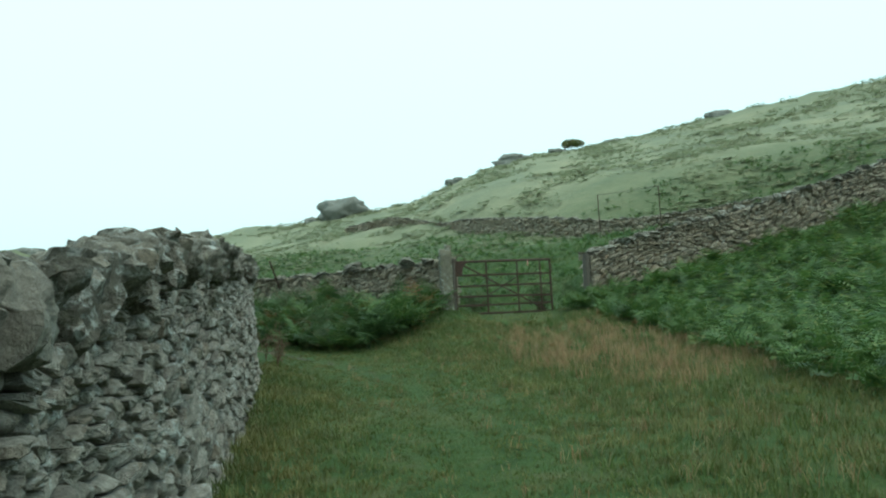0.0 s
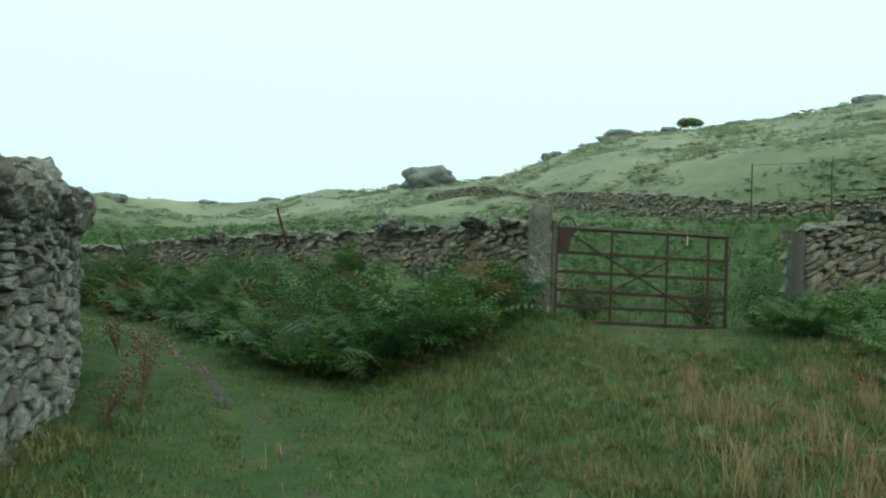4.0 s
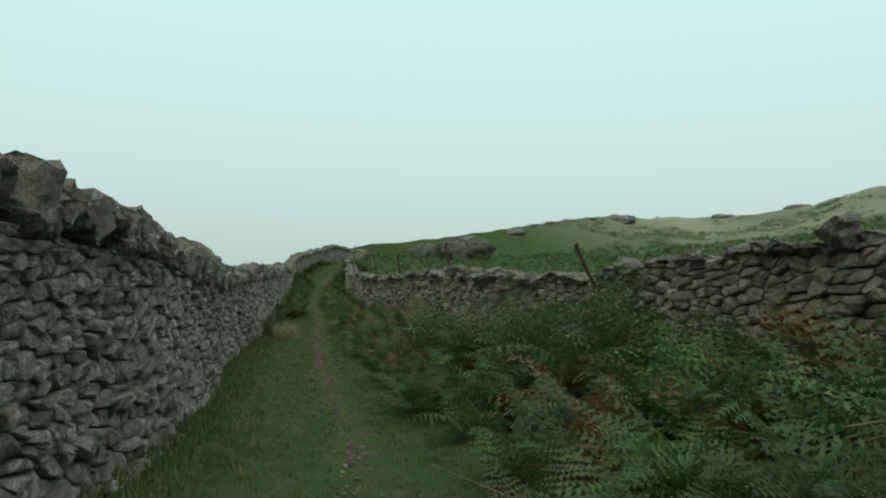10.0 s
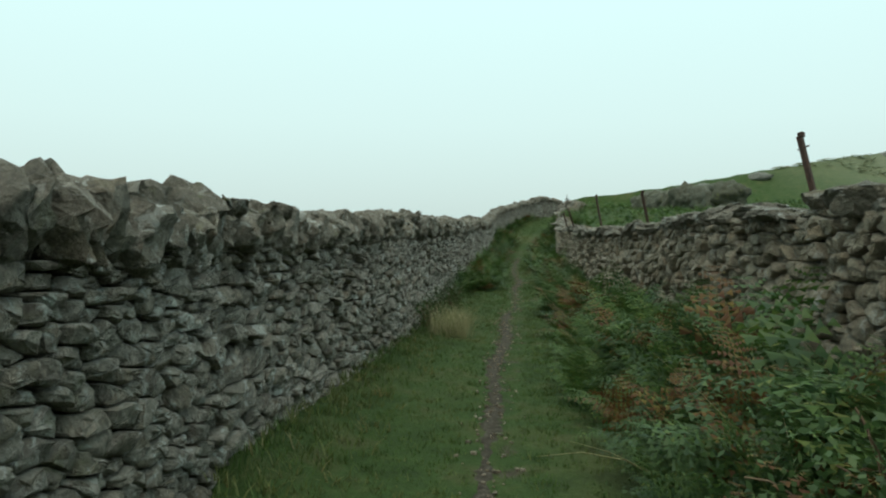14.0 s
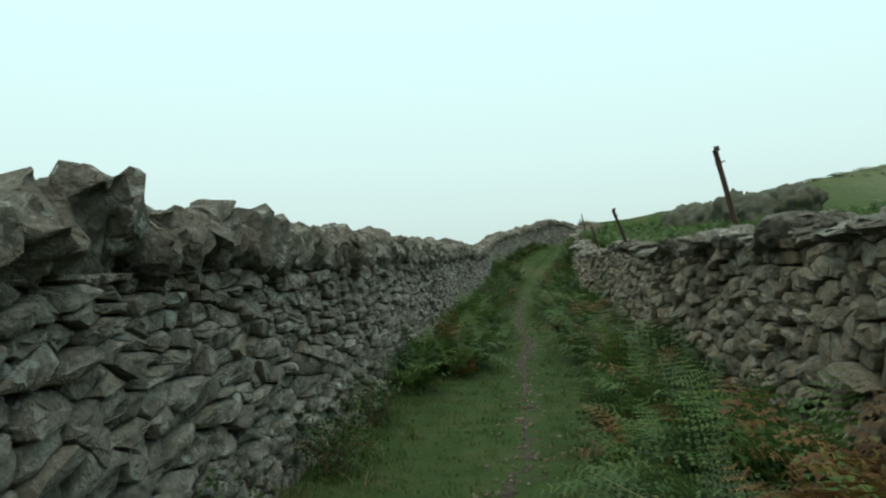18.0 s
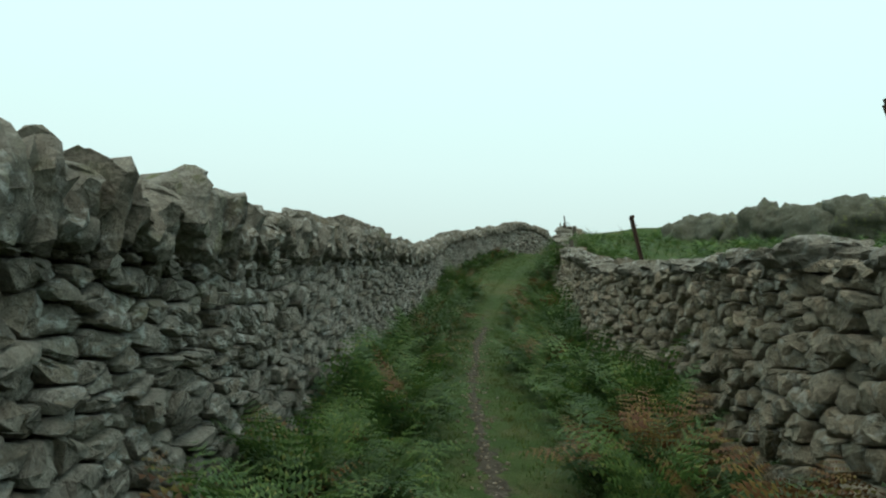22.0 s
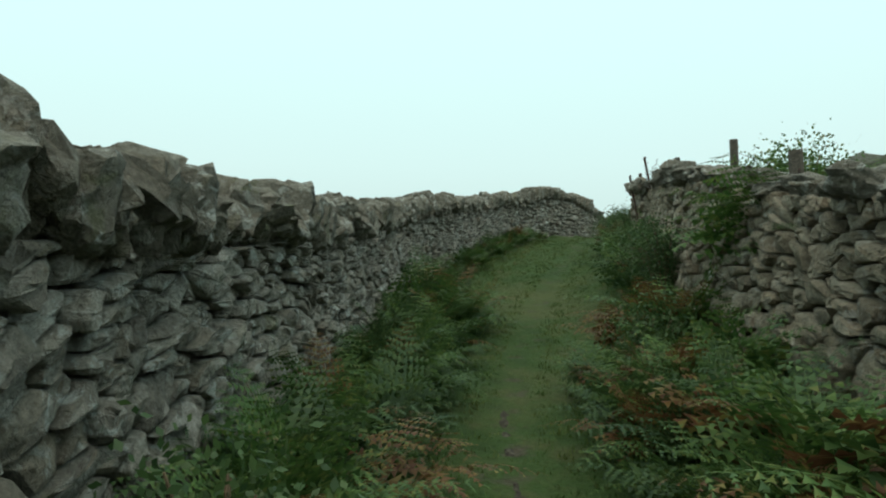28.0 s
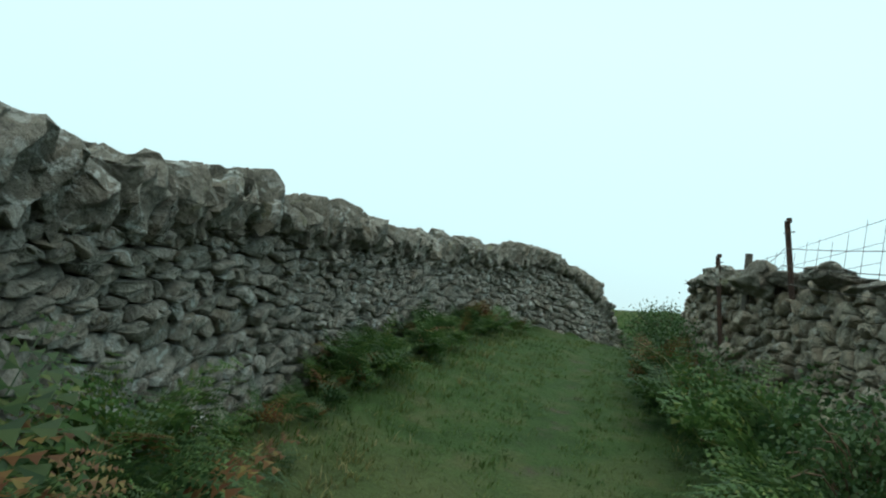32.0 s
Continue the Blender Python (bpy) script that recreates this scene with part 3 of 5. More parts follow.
def cell_stone(poly, g, gap, bulge, proud, slope, worn):
    """A face stone on its outline: worn corners, a broken, slightly domed face and sides that run back into the wall."""
    p = np.array(poly)
    mid_ = (p.max(0) + p.min(0)) / 2
    w, h = p.max(0) - p.min(0)
    p = (p - mid_) * (max(0.6, 1 - gap / w), max(0.55, 1 - gap / h))
    nxt = np.roll(p, -1, 0)
    edge = np.hypot(*(nxt - p).T)
    keep = edge > 0.012
    p = p[keep] if keep.sum() > 3 else p
    nxt = np.roll(p, -1, 0)
    p = np.stack([p * (1 - worn) + nxt * worn, p * worn + nxt * (1 - worn)], 1).reshape(-1, 2)
    n = len(p)
    p = p * (1 + g.normal(0, 0.025, n))[:, None]
    tilt = g.normal(0, slope, 2) * (0.5, 1.0)
    a = g.uniform(0, 6.283)
    crease, at_ = np.array((math.cos(a), math.sin(a))), g.uniform(-0.1, 0.7) * h / 2
    rings = []
    for scale, depth, rough in ((0.86, -0.24, 0.0), (1.0, -0.022, 0.004), (0.91, 0.0, 0.005), (0.52, bulge, 0.007), (0.0, bulge * g.uniform(0.6, 1.3), 0.003)):
        q = p[:1] * 0 if scale == 0 else p * scale
        d = proud + depth + g.normal(0, 1, len(q)) * rough
        if depth > -0.1:
            d = d + q @ tilt - np.maximum(q @ crease - at_, 0) * 0.5
        rings.append(np.c_[q[:, 0], d, q[:, 1]])
    v = np.vstack(rings)
    i = np.arange(n)
    j = (i + 1) % n
    f = []
    for r in range(3):
        f.append(np.stack([r * n + i, r * n + n + i, r * n + n + j], 1))
        f.append(np.stack([r * n + i, r * n + n + j, r * n + j], 1))
    f.append(np.stack([3 * n + i, np.full(n, 4 * n), 3 * n + j], 1))
    return v + (mid_[0], 0, mid_[1]), np.vstack(f)


# coping stones that stand up above the rest: place on the face line, and height of the point
PEAKS = ((-31.72, 33.88, 2.51), (-27.12, 29.64, 2.30), (-21.96, 25.06, 2.08), (-18.23, 21.58, 2.0), (-17.12, 20.58, 1.93), (-12.89, 16.61, 1.86),
         (-35.16, 36.99, 2.71), (-39.75, 41.72, 3.55), (-1.77, 0.7, 1.83), (-1.66, -2.6, 1.70), (-4.94, 9.05, 1.97))


def build_wall(name, line, mat, label, cope, widths, heights, thick=0.6, batter=0.09, near=(0.2, 0.8), back=True, lean=(0.03, 0.11), gaps=0.012, bulge=0.008, uneven=0.02, worn=0.13, dip=0.22):
    """One length of dry stone wall along the line of its face. line: x, y, top z at even steps; the face looks to the right of it."""
    root = new(name)
    root.empty_display_size = 0.1
    root.location = tuple(line[len(line) // 2][:2]) + (float(ground_z(line[len(line) // 2][None, :2])[0]),)
    tagged(root, label, "stone wall", kind="structure")
    base = root.location.copy()
    step = np.hypot(*(line[1] - line[0])[:2])
    tan = np.gradient(line[:, :2], axis=0)
    tan /= np.hypot(tan[:, 0], tan[:, 1])[:, None]
    nor = np.stack([tan[:, 1], -tan[:, 0]], 1)
    foot = ground_z(line[:, :2] + nor * 0.12) - 0.12
    foot = np.minimum(foot, ground_z(line[:, :2] - nor * 0.3) - 0.1) if cope else np.minimum(foot, line[:, 2] - 0.9)
    top = line[:, 2] - (0.36 if cope else 0.05)
    length = step * (len(line) - 1)

    def at(s):
        i = np.clip(s / step, 0, len(line) - 1.001)
        k, f = int(i), i - int(i)
        mixed = lambda a: a[k] * (1 - f) + a[k + 1] * f
        return mixed(line), mixed(tan), mixed(nor), mixed(foot), mixed(top)

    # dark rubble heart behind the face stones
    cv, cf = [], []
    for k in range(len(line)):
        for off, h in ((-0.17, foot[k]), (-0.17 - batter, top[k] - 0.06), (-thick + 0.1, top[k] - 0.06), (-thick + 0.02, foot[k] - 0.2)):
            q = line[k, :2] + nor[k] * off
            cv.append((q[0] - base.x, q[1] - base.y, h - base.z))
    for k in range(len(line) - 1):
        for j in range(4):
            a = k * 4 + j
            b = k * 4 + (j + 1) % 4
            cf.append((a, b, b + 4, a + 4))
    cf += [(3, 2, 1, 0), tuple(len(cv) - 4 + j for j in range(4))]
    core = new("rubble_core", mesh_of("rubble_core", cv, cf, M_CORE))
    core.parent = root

    places, faces_ = [], []
    rocks = ROCKS[M_BROWN.name]

    def put(kind, s, depth, z, size, tilt, yaw, roll):
        p_, t_, n_, _, _ = at(s)
        frame_ = Matrix(((t_[0], n_[0], 0), (t_[1], n_[1], 0), (0, 0, 1))).to_4x4()
        m = Matrix.Translation((p_[0] + n_[0] * depth, p_[1] + n_[1] * depth, z)) @ frame_ @ Euler((tilt, roll, yaw)).to_matrix().to_4x4()
        places.append((kind, s, m @ Matrix.Diagonal((*size, 1))))

    # face stones in rough courses that follow the ground, each shaped to its neighbours
    along = np.arange(len(line)) * step
    hmax = float((top - foot).max())
    sites, v = [], 0.0
    while v < 1.0:
        ch = rng.uniform(*heights) * (1.3 - 0.5 * v) / hmax
        s = rng.uniform(0, 0.2)
        while s < length:
            w = rng.uniform(*widths) * (1.2 - 0.35 * v) * (1.8 if rng.rand() < 0.07 else 1.0)
            sm = s + w / 2
            if sm < length and rng.rand() > 0.07:
                tall_ = np.interp(sm, along, top - foot)
                sites.append((sm, (v + ch / 2) * tall_ + rng.normal(0, 0.28) * ch * tall_))
            s += w
        v += ch
    sites = np.array(sites)
    squash = 0.85 * sum(widths) / sum(heights)
    for x_, z_, poly in fitted_cells(sites, np.interp(sites[:, 0], along, top - foot), length, squash, dip):
        co, fa = cell_stone(poly, rng, gaps * rng.uniform(0.5, 1.6), bulge * rng.uniform(0.4, 1.5), rng.normal(0, uneven), 0.2, worn * rng.uniform(0.7, 1.2))
        s_, h_ = co[:, 0] + x_, co[:, 2] + z_
        f_ = np.interp(s_, along, foot)
        lean_ = co[:, 1] - 0.03 - batter * np.clip(h_ / hmax, 0, 1)
        px_ = [np.interp(s_, along, line[:, c]) + np.interp(s_, along, nor[:, c]) * lean_ for c in (0, 1)]
        faces_.append((x_, np.c_[px_[0] - base.x, px_[1] - base.y, f_ + h_ - base.z], fa))
    # uneven top: upright coping slabs, or loose capping boulders
    s = 0.0
    while s < length:
        w = rng.uniform(0.10, 0.29) * (1.5 if rng.rand() < 0.06 else 1.0) if cope else rng.uniform(0.16, 0.42)
        _, _, _, f0, t0 = at(min(s + w / 2, length))
        if cope:
            hh = rng.uniform(0.33, 0.45) + (0.09 if rng.rand() < 0.08 else 0.0)
            spot = at(min(s + w / 2, length))[0]
            for a_, b_, c_ in PEAKS:
                if math.hypot(spot[0] - a_, spot[1] - b_) < w * 0.55:
                    hh = c_ - t0 + 0.05
            put(-1 - int(rng.randint(len(SLABS))), s + w / 2, -0.27 + rng.normal(0, 0.025), t0 + hh / 2 - 0.05, (w * 1.5, rng.uniform(0.48, 0.60), hh),
                rng.normal(0, 0.08), rng.normal(0, 0.16), rng.normal(*lean))
        else:
            hh = rng.uniform(0.08, 0.20)
            put(-1 - int(rng.randint(len(SLABS))), s + w / 2, -0.25 + rng.normal(0, 0.06), t0 + hh / 2 - 0.04, (w * 1.15, rng.uniform(0.35, 0.5), hh * 1.1),
                rng.normal(0, 0.10), rng.normal(0, 0.3), rng.normal(0, 0.12))
        s += w * 0.95
    n_cope = len(places)
    if back:
        # the side away from the lane, in larger blocks
        z_rows = np.linspace(0.08, 0.95, 6)
        for vv in z_rows:
            s = 0.0
            while s < length:
                w = rng.uniform(0.3, 0.6)
                _, _, _, f0, t0 = at(min(s + w / 2, length))
                put(1000 + int(rng.randint(len(BLOCKS))), s + w / 2, -thick + 0.05, f0 + vv * (t0 - f0), (w * 1.05, 0.24, (t0 - f0) / 5.6),
                    rng.normal(0, 0.08), rng.normal(0, 0.1), rng.normal(0, 0.08))
                s += w
    # single stones for a stretch of the wall, the rest joined
    single = set(range(min(n_cope, 300)))
    jv, jf, count = [], [], 0
    shift = Matrix.Translation(-base)
    for i, (kind, s, m) in enumerate(places):
        me, co, fa = BLOCKS[kind - 1000] if kind >= 1000 else rocks[kind] if kind >= 0 else SLABS[-1 - kind]
        if i in single:
            ob = new("stone" if kind >= 0 else "coping_stone", me)
            ob.parent = root
            ob.matrix_basis = shift @ m
        else:
            a = np.array(shift @ m)
            jv.append(co @ a[:3, :3].T + a[:3, 3])
            jf.append(fa + count)
            count += len(co)
    faces_.sort(key=lambda c: abs(c[0] / length - sum(near) / 2))
    for i, (_, co, fa) in enumerate(faces_):
        if i < 300:
            mid_ = co.mean(0)
            ob = new("stone", mesh_of("stone", co - mid_, fa, mat, True))
            ob.data.set_sharp_from_angle(angle=radians(42))
            ob.parent = root
            ob.location = tuple(mid_)
        else:
            jv.append(co)
            jf.append(fa + count)
            count += len(co)
    if jv:
        rest = new("stonework", mesh_of("stonework", np.vstack(jv), np.vstack(jf), mat, True))
        rest.data.set_sharp_from_angle(angle=radians(42))
        rest.parent = root
        rest["kind"] = "stuff"
    return root


def cut(line, a, b):
    return line[int(a / 0.25):int(b / 0.25) + 1]


left_fine, right_fine, up_fine = smooth_line(LEFT, 0.25), smooth_line(RIGHT, 0.25), smooth_line(UPHILL, 0.25)
n_left, n_right = len(left_fine) * 0.25, len(right_fine) * 0.25
wob = lambda n, amp: amp * np.convolve(rng.normal(size=n + 8), np.ones(9) / 3, "valid")[:n]
left_fine[:, 2] += wob(len(left_fine), 0.02)
right_fine[:, 2] += wob(len(right_fine), 0.035)

# the lane's faces: the left wall looks to its right, so it runs as drawn; the field wall runs back to front
cuts = [0, 18, 31, 43, 56, 69, 82, n_left]
for i in range(len(cuts) - 1):
    b = cuts[i + 1] if i + 2 < len(cuts) else n_left
    build_wall("wall_left_%d" % (i + 1), cut(left_fine, cuts[i], b), M_STONE,
               "grey lichened dry stone wall with upright coping beside the track", True, (0.08, 0.29), (0.05, 0.12))
back_line = right_fine[::-1]
cuts = [0, 14, 27, 40, 53, n_right]
for i in range(len(cuts) - 1):
    build_wall("wall_right_%d" % (i + 1), cut(back_line, cuts[i], cuts[i + 1]), M_BROWN,
               "rough brown-grey dry stone field wall, uneven and uncoped", False, (0.09, 0.27), (0.065, 0.14), batter=0.12, gaps=0.014, bulge=0.009, uneven=0.026, worn=0.12, dip=0.2)
build_wall("wall_gate", cut(up_fine, 0, 20), M_BROWN,
           "grey dry stone wall climbing the slope beside the gate", False, (0.10, 0.30), (0.06, 0.13), gaps=0.016, bulge=0.01, uneven=0.028, worn=0.14, dip=0.3)
hill_wall = smooth_line([(1, 66, gz(1, 66) + 0.6), (5, 56, gz(5, 56) + 0.8), (8.2, 49, 7.3), (9.5, 44, 6.95), (11, 38.5, 6.3), (13, 33, 5.6), (15, 29.5, 5.0), (19, 27, 5.1), (25, 25, 5.8)], 0.25)
build_wall("wall_hillside", hill_wall, M_BROWN, "low tumbled stone wall across the misty hillside", False, (0.2, 0.45), (0.11, 0.2), back=False, gaps=0.025, bulge=0.02, uneven=0.05, worn=0.16)

# ---- gate and its posts ----
def stone_post(name, at, w, d, h, seed, label):
    """A rough squared monolith with a stepped, worn head, and the iron pins of the gate let into it."""
    root = thing(name, at, label, "gatepost")
    for k, (w_, d_, h_, off) in enumerate(((w, d, h, 0.0), (w * 0.55, d * 0.75, h + 0.13, 0.09))):
        g = np.random.RandomState(seed + k)
        bm = bmesh.new()
        rings = []
        for q in range(15):
            v = q / 14
            taper = 1.0 - 0.10 * v - (0.10 if q == 14 else 0.03 if q == 13 else 0)
            ring = []
            for a in range(16):
                an = a * math.tau / 16
                c, s_ = math.cos(an), math.sin(an)
                r_ = 1 / max(abs(c), abs(s_)) ** 0.85
                jit = 1 + g.normal(0, 0.025) + 0.05 * noise.noise(Vector((c * 2, s_ * 2 + k * 7, v * 6)))
                ring.append(bm.verts.new((off + c * r_ * w_ / 2 * taper * jit, s_ * r_ * d_ / 2 * taper * jit, v * h_ - 0.3 * (1 - v) + g.normal(0, 0.01) - (0.025 * c if q >= 13 else 0))))
            rings.append(ring)
        for u, v in zip(rings, rings[1:]):
            for i in range(16):
                bm.faces.new((u[i], u[(i + 1) % 16], v[(i + 1) % 16], v[i]))
        bm.faces.new(rings[-1])
        bm.faces.new(rings[0][::-1])
        for f in bm.faces:
            f.smooth = True
        ob = part("shaft" if k == 0 else "inner_slab", bm, M_POST, root, "rough lichened monolith" if k == 0 else "taller split slab behind the shaft")
    for z in (0.35, 1.2):
        bm = bmesh.new()
        rod(bm, (w * 0.4, -d * 0.3, z), (w * 0.75, -d * 0.3, z), 0.018)
        part("hinge_pin", bm, M_RUST, ob, "rusted iron hinge pin")
    return root


stone_post("stone_gatepost", (2.24, 9.42, gz(2.24, 9.42)), 0.33, 0.30, 1.53, 4, "tall lichened stone gatepost at the end of a wall")


def timber_post(name, at, tip, w, label, category="post", group=""):
    """A sawn timber post with weathered head and an iron staple."""
    root = thing(name, at, label, category, group)
    v = Vector(tip) - Vector(at)
    bm = bmesh.new()
    bar(bm, (0, 0, -0.35), v, w, w * 0.9, 0.4)
    shaft = part("shaft", bm, M_WOOD, root)
    bm = bmesh.new()
    u = v.normalized()
    rod(bm, v * 0.8 + Vector((w * 0.4, -w * 0.5, 0)), v * 0.8 + Vector((w * 0.4, -w * 0.62, -0.06)), 0.006)
    part("staple", bm, M_RUST, shaft)
    return root


timber_post("hanging_post", (2.42, 9.36, gz(2.42, 9.36)), (2.45, 9.36, 2.02), 0.09, "dark weathered timber post set against a stone gatepost")
timber_post("shutting_post", (5.98, 9.12, gz(5.98, 9.12)), (6.0, 9.12, 1.98), 0.16, "short weathered timber post between gate and wall")


def field_gate():
    """An old iron field gate: pipe frame, flat rails, uprights, two braces, a hoop and hinges."""
    root = thing("field_gate", (2.50, 9.42, 0.46), "rusty bent iron field gate, closed, between posts", "gate")
    ax = Vector((1, 0.045, -0.006))
    wdt, h = 2.62, 1.42

    def at(u, z):
        return ax * (u * wdt) + Vector((0, 0, z + 0.05))

    def one(name, a, b, w=0.03, d=0.012, round_=False, label=""):
        bm = bmesh.new()
        if round_:
            rod(bm, a, b, w / 2)
        else:
            bar(bm, a, b, w, d, math.pi / 2 if abs(b.x - a.x) > 0.3 else 0.0)
        return part(name, bm, M_RUST, root, label)

    hang = one("hanging_stile", at(0, 0), at(0, h), 0.055, round_=True)
    close = one("closing_stile", at(1, 0), at(1, h), 0.055, round_=True)
    top = one("top_rail", at(0, h), at(1, h - 0.02), 0.06, round_=True)
    for z in (0.04, 0.26, 0.50, 0.77, 1.06):
        one("rail", at(0, z), at(1, z - 0.03 + 0.02 * math.sin(9 * z)), 0.05, 0.014)
    for u in (0.32, 0.645, 0.89):
        one("upright", at(u, 0.03) + Vector((0, -0.012, 0)), at(u, h - 0.01) + Vector((0, -0.012, 0)), 0.04, 0.014)
    one("brace", at(0.04, h - 0.03) + Vector((0, -0.025, 0)), at(0.93, 0.05) + Vector((0, -0.025, 0)), 0.035, 0.012)
    one("brace", at(0.32, 0.5) + Vector((0, -0.03, 0)), at(0.645, 0.98) + Vector((0, -0.03, 0)), 0.028, 0.01)
    bm = bmesh.new()
    pts = [at(0.0, h) + Vector((0.02 + 0.13 * (1 - math.cos(a)), 0, 0.17 * math.sin(a))) for a in np.linspace(0, math.pi, 9)]
    for a, b in zip(pts, pts[1:]):
        rod(bm, a, b, 0.012)
    part("hoop", bm, M_RUST, hang, "bent iron hoop over the stile")
    bm = bmesh.new()
    pts = [at(0.985, h * 0.72) + Vector((0.10 * math.sin(a), 0, 0.14 * (1 - math.cos(a)))) for a in np.linspace(0, math.pi, 9)]
    for a, b in zip(pts, pts[1:]):
        rod(bm, a, b, 0.011)
    part("latch_hoop", bm, M_RUST, close, "bent iron loop on the closing stile")
    for z in (0.25, 1.1):
        one("hinge", at(0, z), at(0, z) + Vector((-0.12, 0.0, 0)), 0.03, round_=True).parent = hang
    bm = bmesh.new()
    curve = [(0.34 - 0.17 * math.sin(q), -0.34 + 0.33 * math.cos(q)) for q in np.linspace(0.15, math.pi / 2, 8)]
    rim_ = [(0.0, 0.0), (0.36, 0.0)] + curve + [(0.16, -0.36), (0.0, -0.36)]
    front = [bm.verts.new(at(0.005, h - 0.02 + z_) + Vector((x_, -0.022, 0))) for x_, z_ in rim_]
    rear = [bm.verts.new(q.co + Vector((0, 0.01, 0))) for q in front]
    bm.faces.new(front)
    bm.faces.new(rear[::-1])
    for i in range(len(front)):
        bm.faces.new((front[i], rear[i], rear[(i + 1) % len(front)], front[(i + 1) % len(front)]))
    part("plate", bm, M_RUST, top, "rusted iron plate hanging on the top rail")
    bm = bmesh.new()
    bar(bm, at(0.76, h - 0.03) + Vector((0, -0.03, 0)), at(0.752, h - 0.17) + Vector((0.02, -0.04, 0)), 0.02, 0.006)
    part("ribbon", bm, M_TAPE, top, "faded pink tape tied to the rail")
    # wire netting on the lower rails
    bm = bmesh.new()
    for k in range(22):
        rod(bm, at(k / 21, 0.02) + Vector((0, 0.02, 0)), at(k / 21, 1.0) + Vector((0.01 * math.sin(k * 2.1), 0.02, 0)), 0.0016, sides=4)
    for z in np.linspace(0.06, 0.98, 8):
        rod(bm, at(0, z) + Vector((0, 0.023, 0)), at(1, z) + Vector((0, 0.023, 0)), 0.0016, sides=4)
    part("netting", bm, M_WIRE, root, "sagging galvanised netting behind the rails")


field_gate()


# ---- fence stakes and wire along the field wall ----
def iron_stake(tip, foot, label, group="stakes on the field wall"):
    """A leaning angle-iron stake with a notched head and a wire clip."""
    root = thing("fence_stake", foot, label, "fence stake", group)
    v = Vector(tip) - Vector(foot)
    u = v.normalized()
    side = u.cross(Vector((0, 1, 0))).normalized()
    bm = bmesh.new()
    bar(bm, -u * 0.45, v, 0.042, 0.010, 0.3)
    bar(bm, -u * 0.45 + side * 0.018, v + side * 0.018, 0.010, 0.04, 0.3)
    shaft = part("shaft", bm, M_RUST, root)
    bm = bmesh.new()
    bar(bm, v - u * 0.012, v + u * 0.02, 0.052, 0.04, 0.3)
    part("head", bm, M_RUST, shaft, "flattened dark stake head")
    bm = bmesh.new()
    rod(bm, v * 0.86 - side * 0.04, v * 0.86 + side * 0.05, 0.006)
    part("wire_clip", bm, M_WIRE, shaft, "loop of fence wire")
    return root


stakes = [((-2.64, 14.52, 2.50), (-2.47, 14.56, 1.95)), ((-7.29, 17.47, 1.98), (-7.12, 17.52, 1.6)), ((-11.4, 20.29, 2.24), (-11.22, 20.25, 1.6)),
          ((-15.52, 23.64, 2.20), (-15.4, 23.7, 1.55)), ((-18.5, 25.92, 2.39), (-18.33, 25.95, 1.6)), ((-22.03, 28.72, 2.34), (-21.86, 28.85, 1.7)),
          ((-25.82, 32.34, 2.44), (-25.70, 32.48, 1.75)), ((-37.3, 44.09, 4.08), (-37.17, 44.12, 3.4)), ((-38.43, 45.15, 3.98), (-38.35, 45.18, 3.5))]
for tip, foot in stakes:
    iron_stake(tip, foot, "rusty leaning iron fence stake on a stone wall")
for tip, foot, w in (((-33.25, 39.95, 3.26), (-33.25, 40.0, 2.4), 0.075),
                     ((-34.73, 41.21, 3.42), (-34.68, 41.29, 2.8), 0.07), ((-31.83, 38.23, 2.75), (-31.83, 38.31, 2.1), 0.09),
                     ((-37.96, 44.83, 3.95), (-37.93, 44.9, 3.4), 0.06)):
    timber_post("fence_post", foot, tip, w, "grey weathered timber fence post by the wall", "fence post", "posts by the field wall")


def wire_run(name, pts, label, strands=(0.0,), r=0.003):
    root = thing(name, pts[0], label, "wire fence")
    o = Vector(pts[0])
    for dz in strands:
        bm = bmesh.new()
        for a, b in zip(pts, pts[1:]):
            a, b = Vector(a), Vector(b)
            prev = None
            for k in range(9):
                f = k / 8
                q = a.lerp(b, f) + Vector((0, 0, dz - 0.16 * f * (1 - f))) - o
                if prev is not None:
                    rod(bm, prev, q, r, sides=5)
                prev = q
        part("strand", bm, M_WIRE, root)
    return root


wire_run("fence_wire", [(-31.77, 38.3, 2.65), (-33.25, 39.95, 3.15), (-34.68, 41.27, 3.32), (-37.3, 44.09, 3.85), (-38.2, 45.4, 3.9)],
         "slack rusty wire between posts above the wall", (0.0, -0.14, -0.28))


def sheep_net():
    """Square netting hung between the last stakes."""
    a, b = Vector((-36.2, 42.9, 3.42)), Vector((-38.2, 45.4, 3.62))
    root = thing("fence_netting", a, "bent wire netting standing on the wall top", "wire fence")
    for k in range(12):
        bm = bmesh.new()
        p_ = a.lerp(b, k / 11) - a
        rod(bm, p_, p_ + Vector((0, 0, 0.36 + 0.04 * math.sin(k * 1.7))), 0.0018, sides=5)
        part("upright_wire", bm, M_WIRE, root)
    for z in (0.1, 0.22, 0.36):
        bm = bmesh.new()
        rod(bm, Vector((0, 0, z)), b - a + Vector((0, 0, z)), 0.0018, sides=5)
        part("line_wire", bm, M_WIRE, root)


sheep_net()

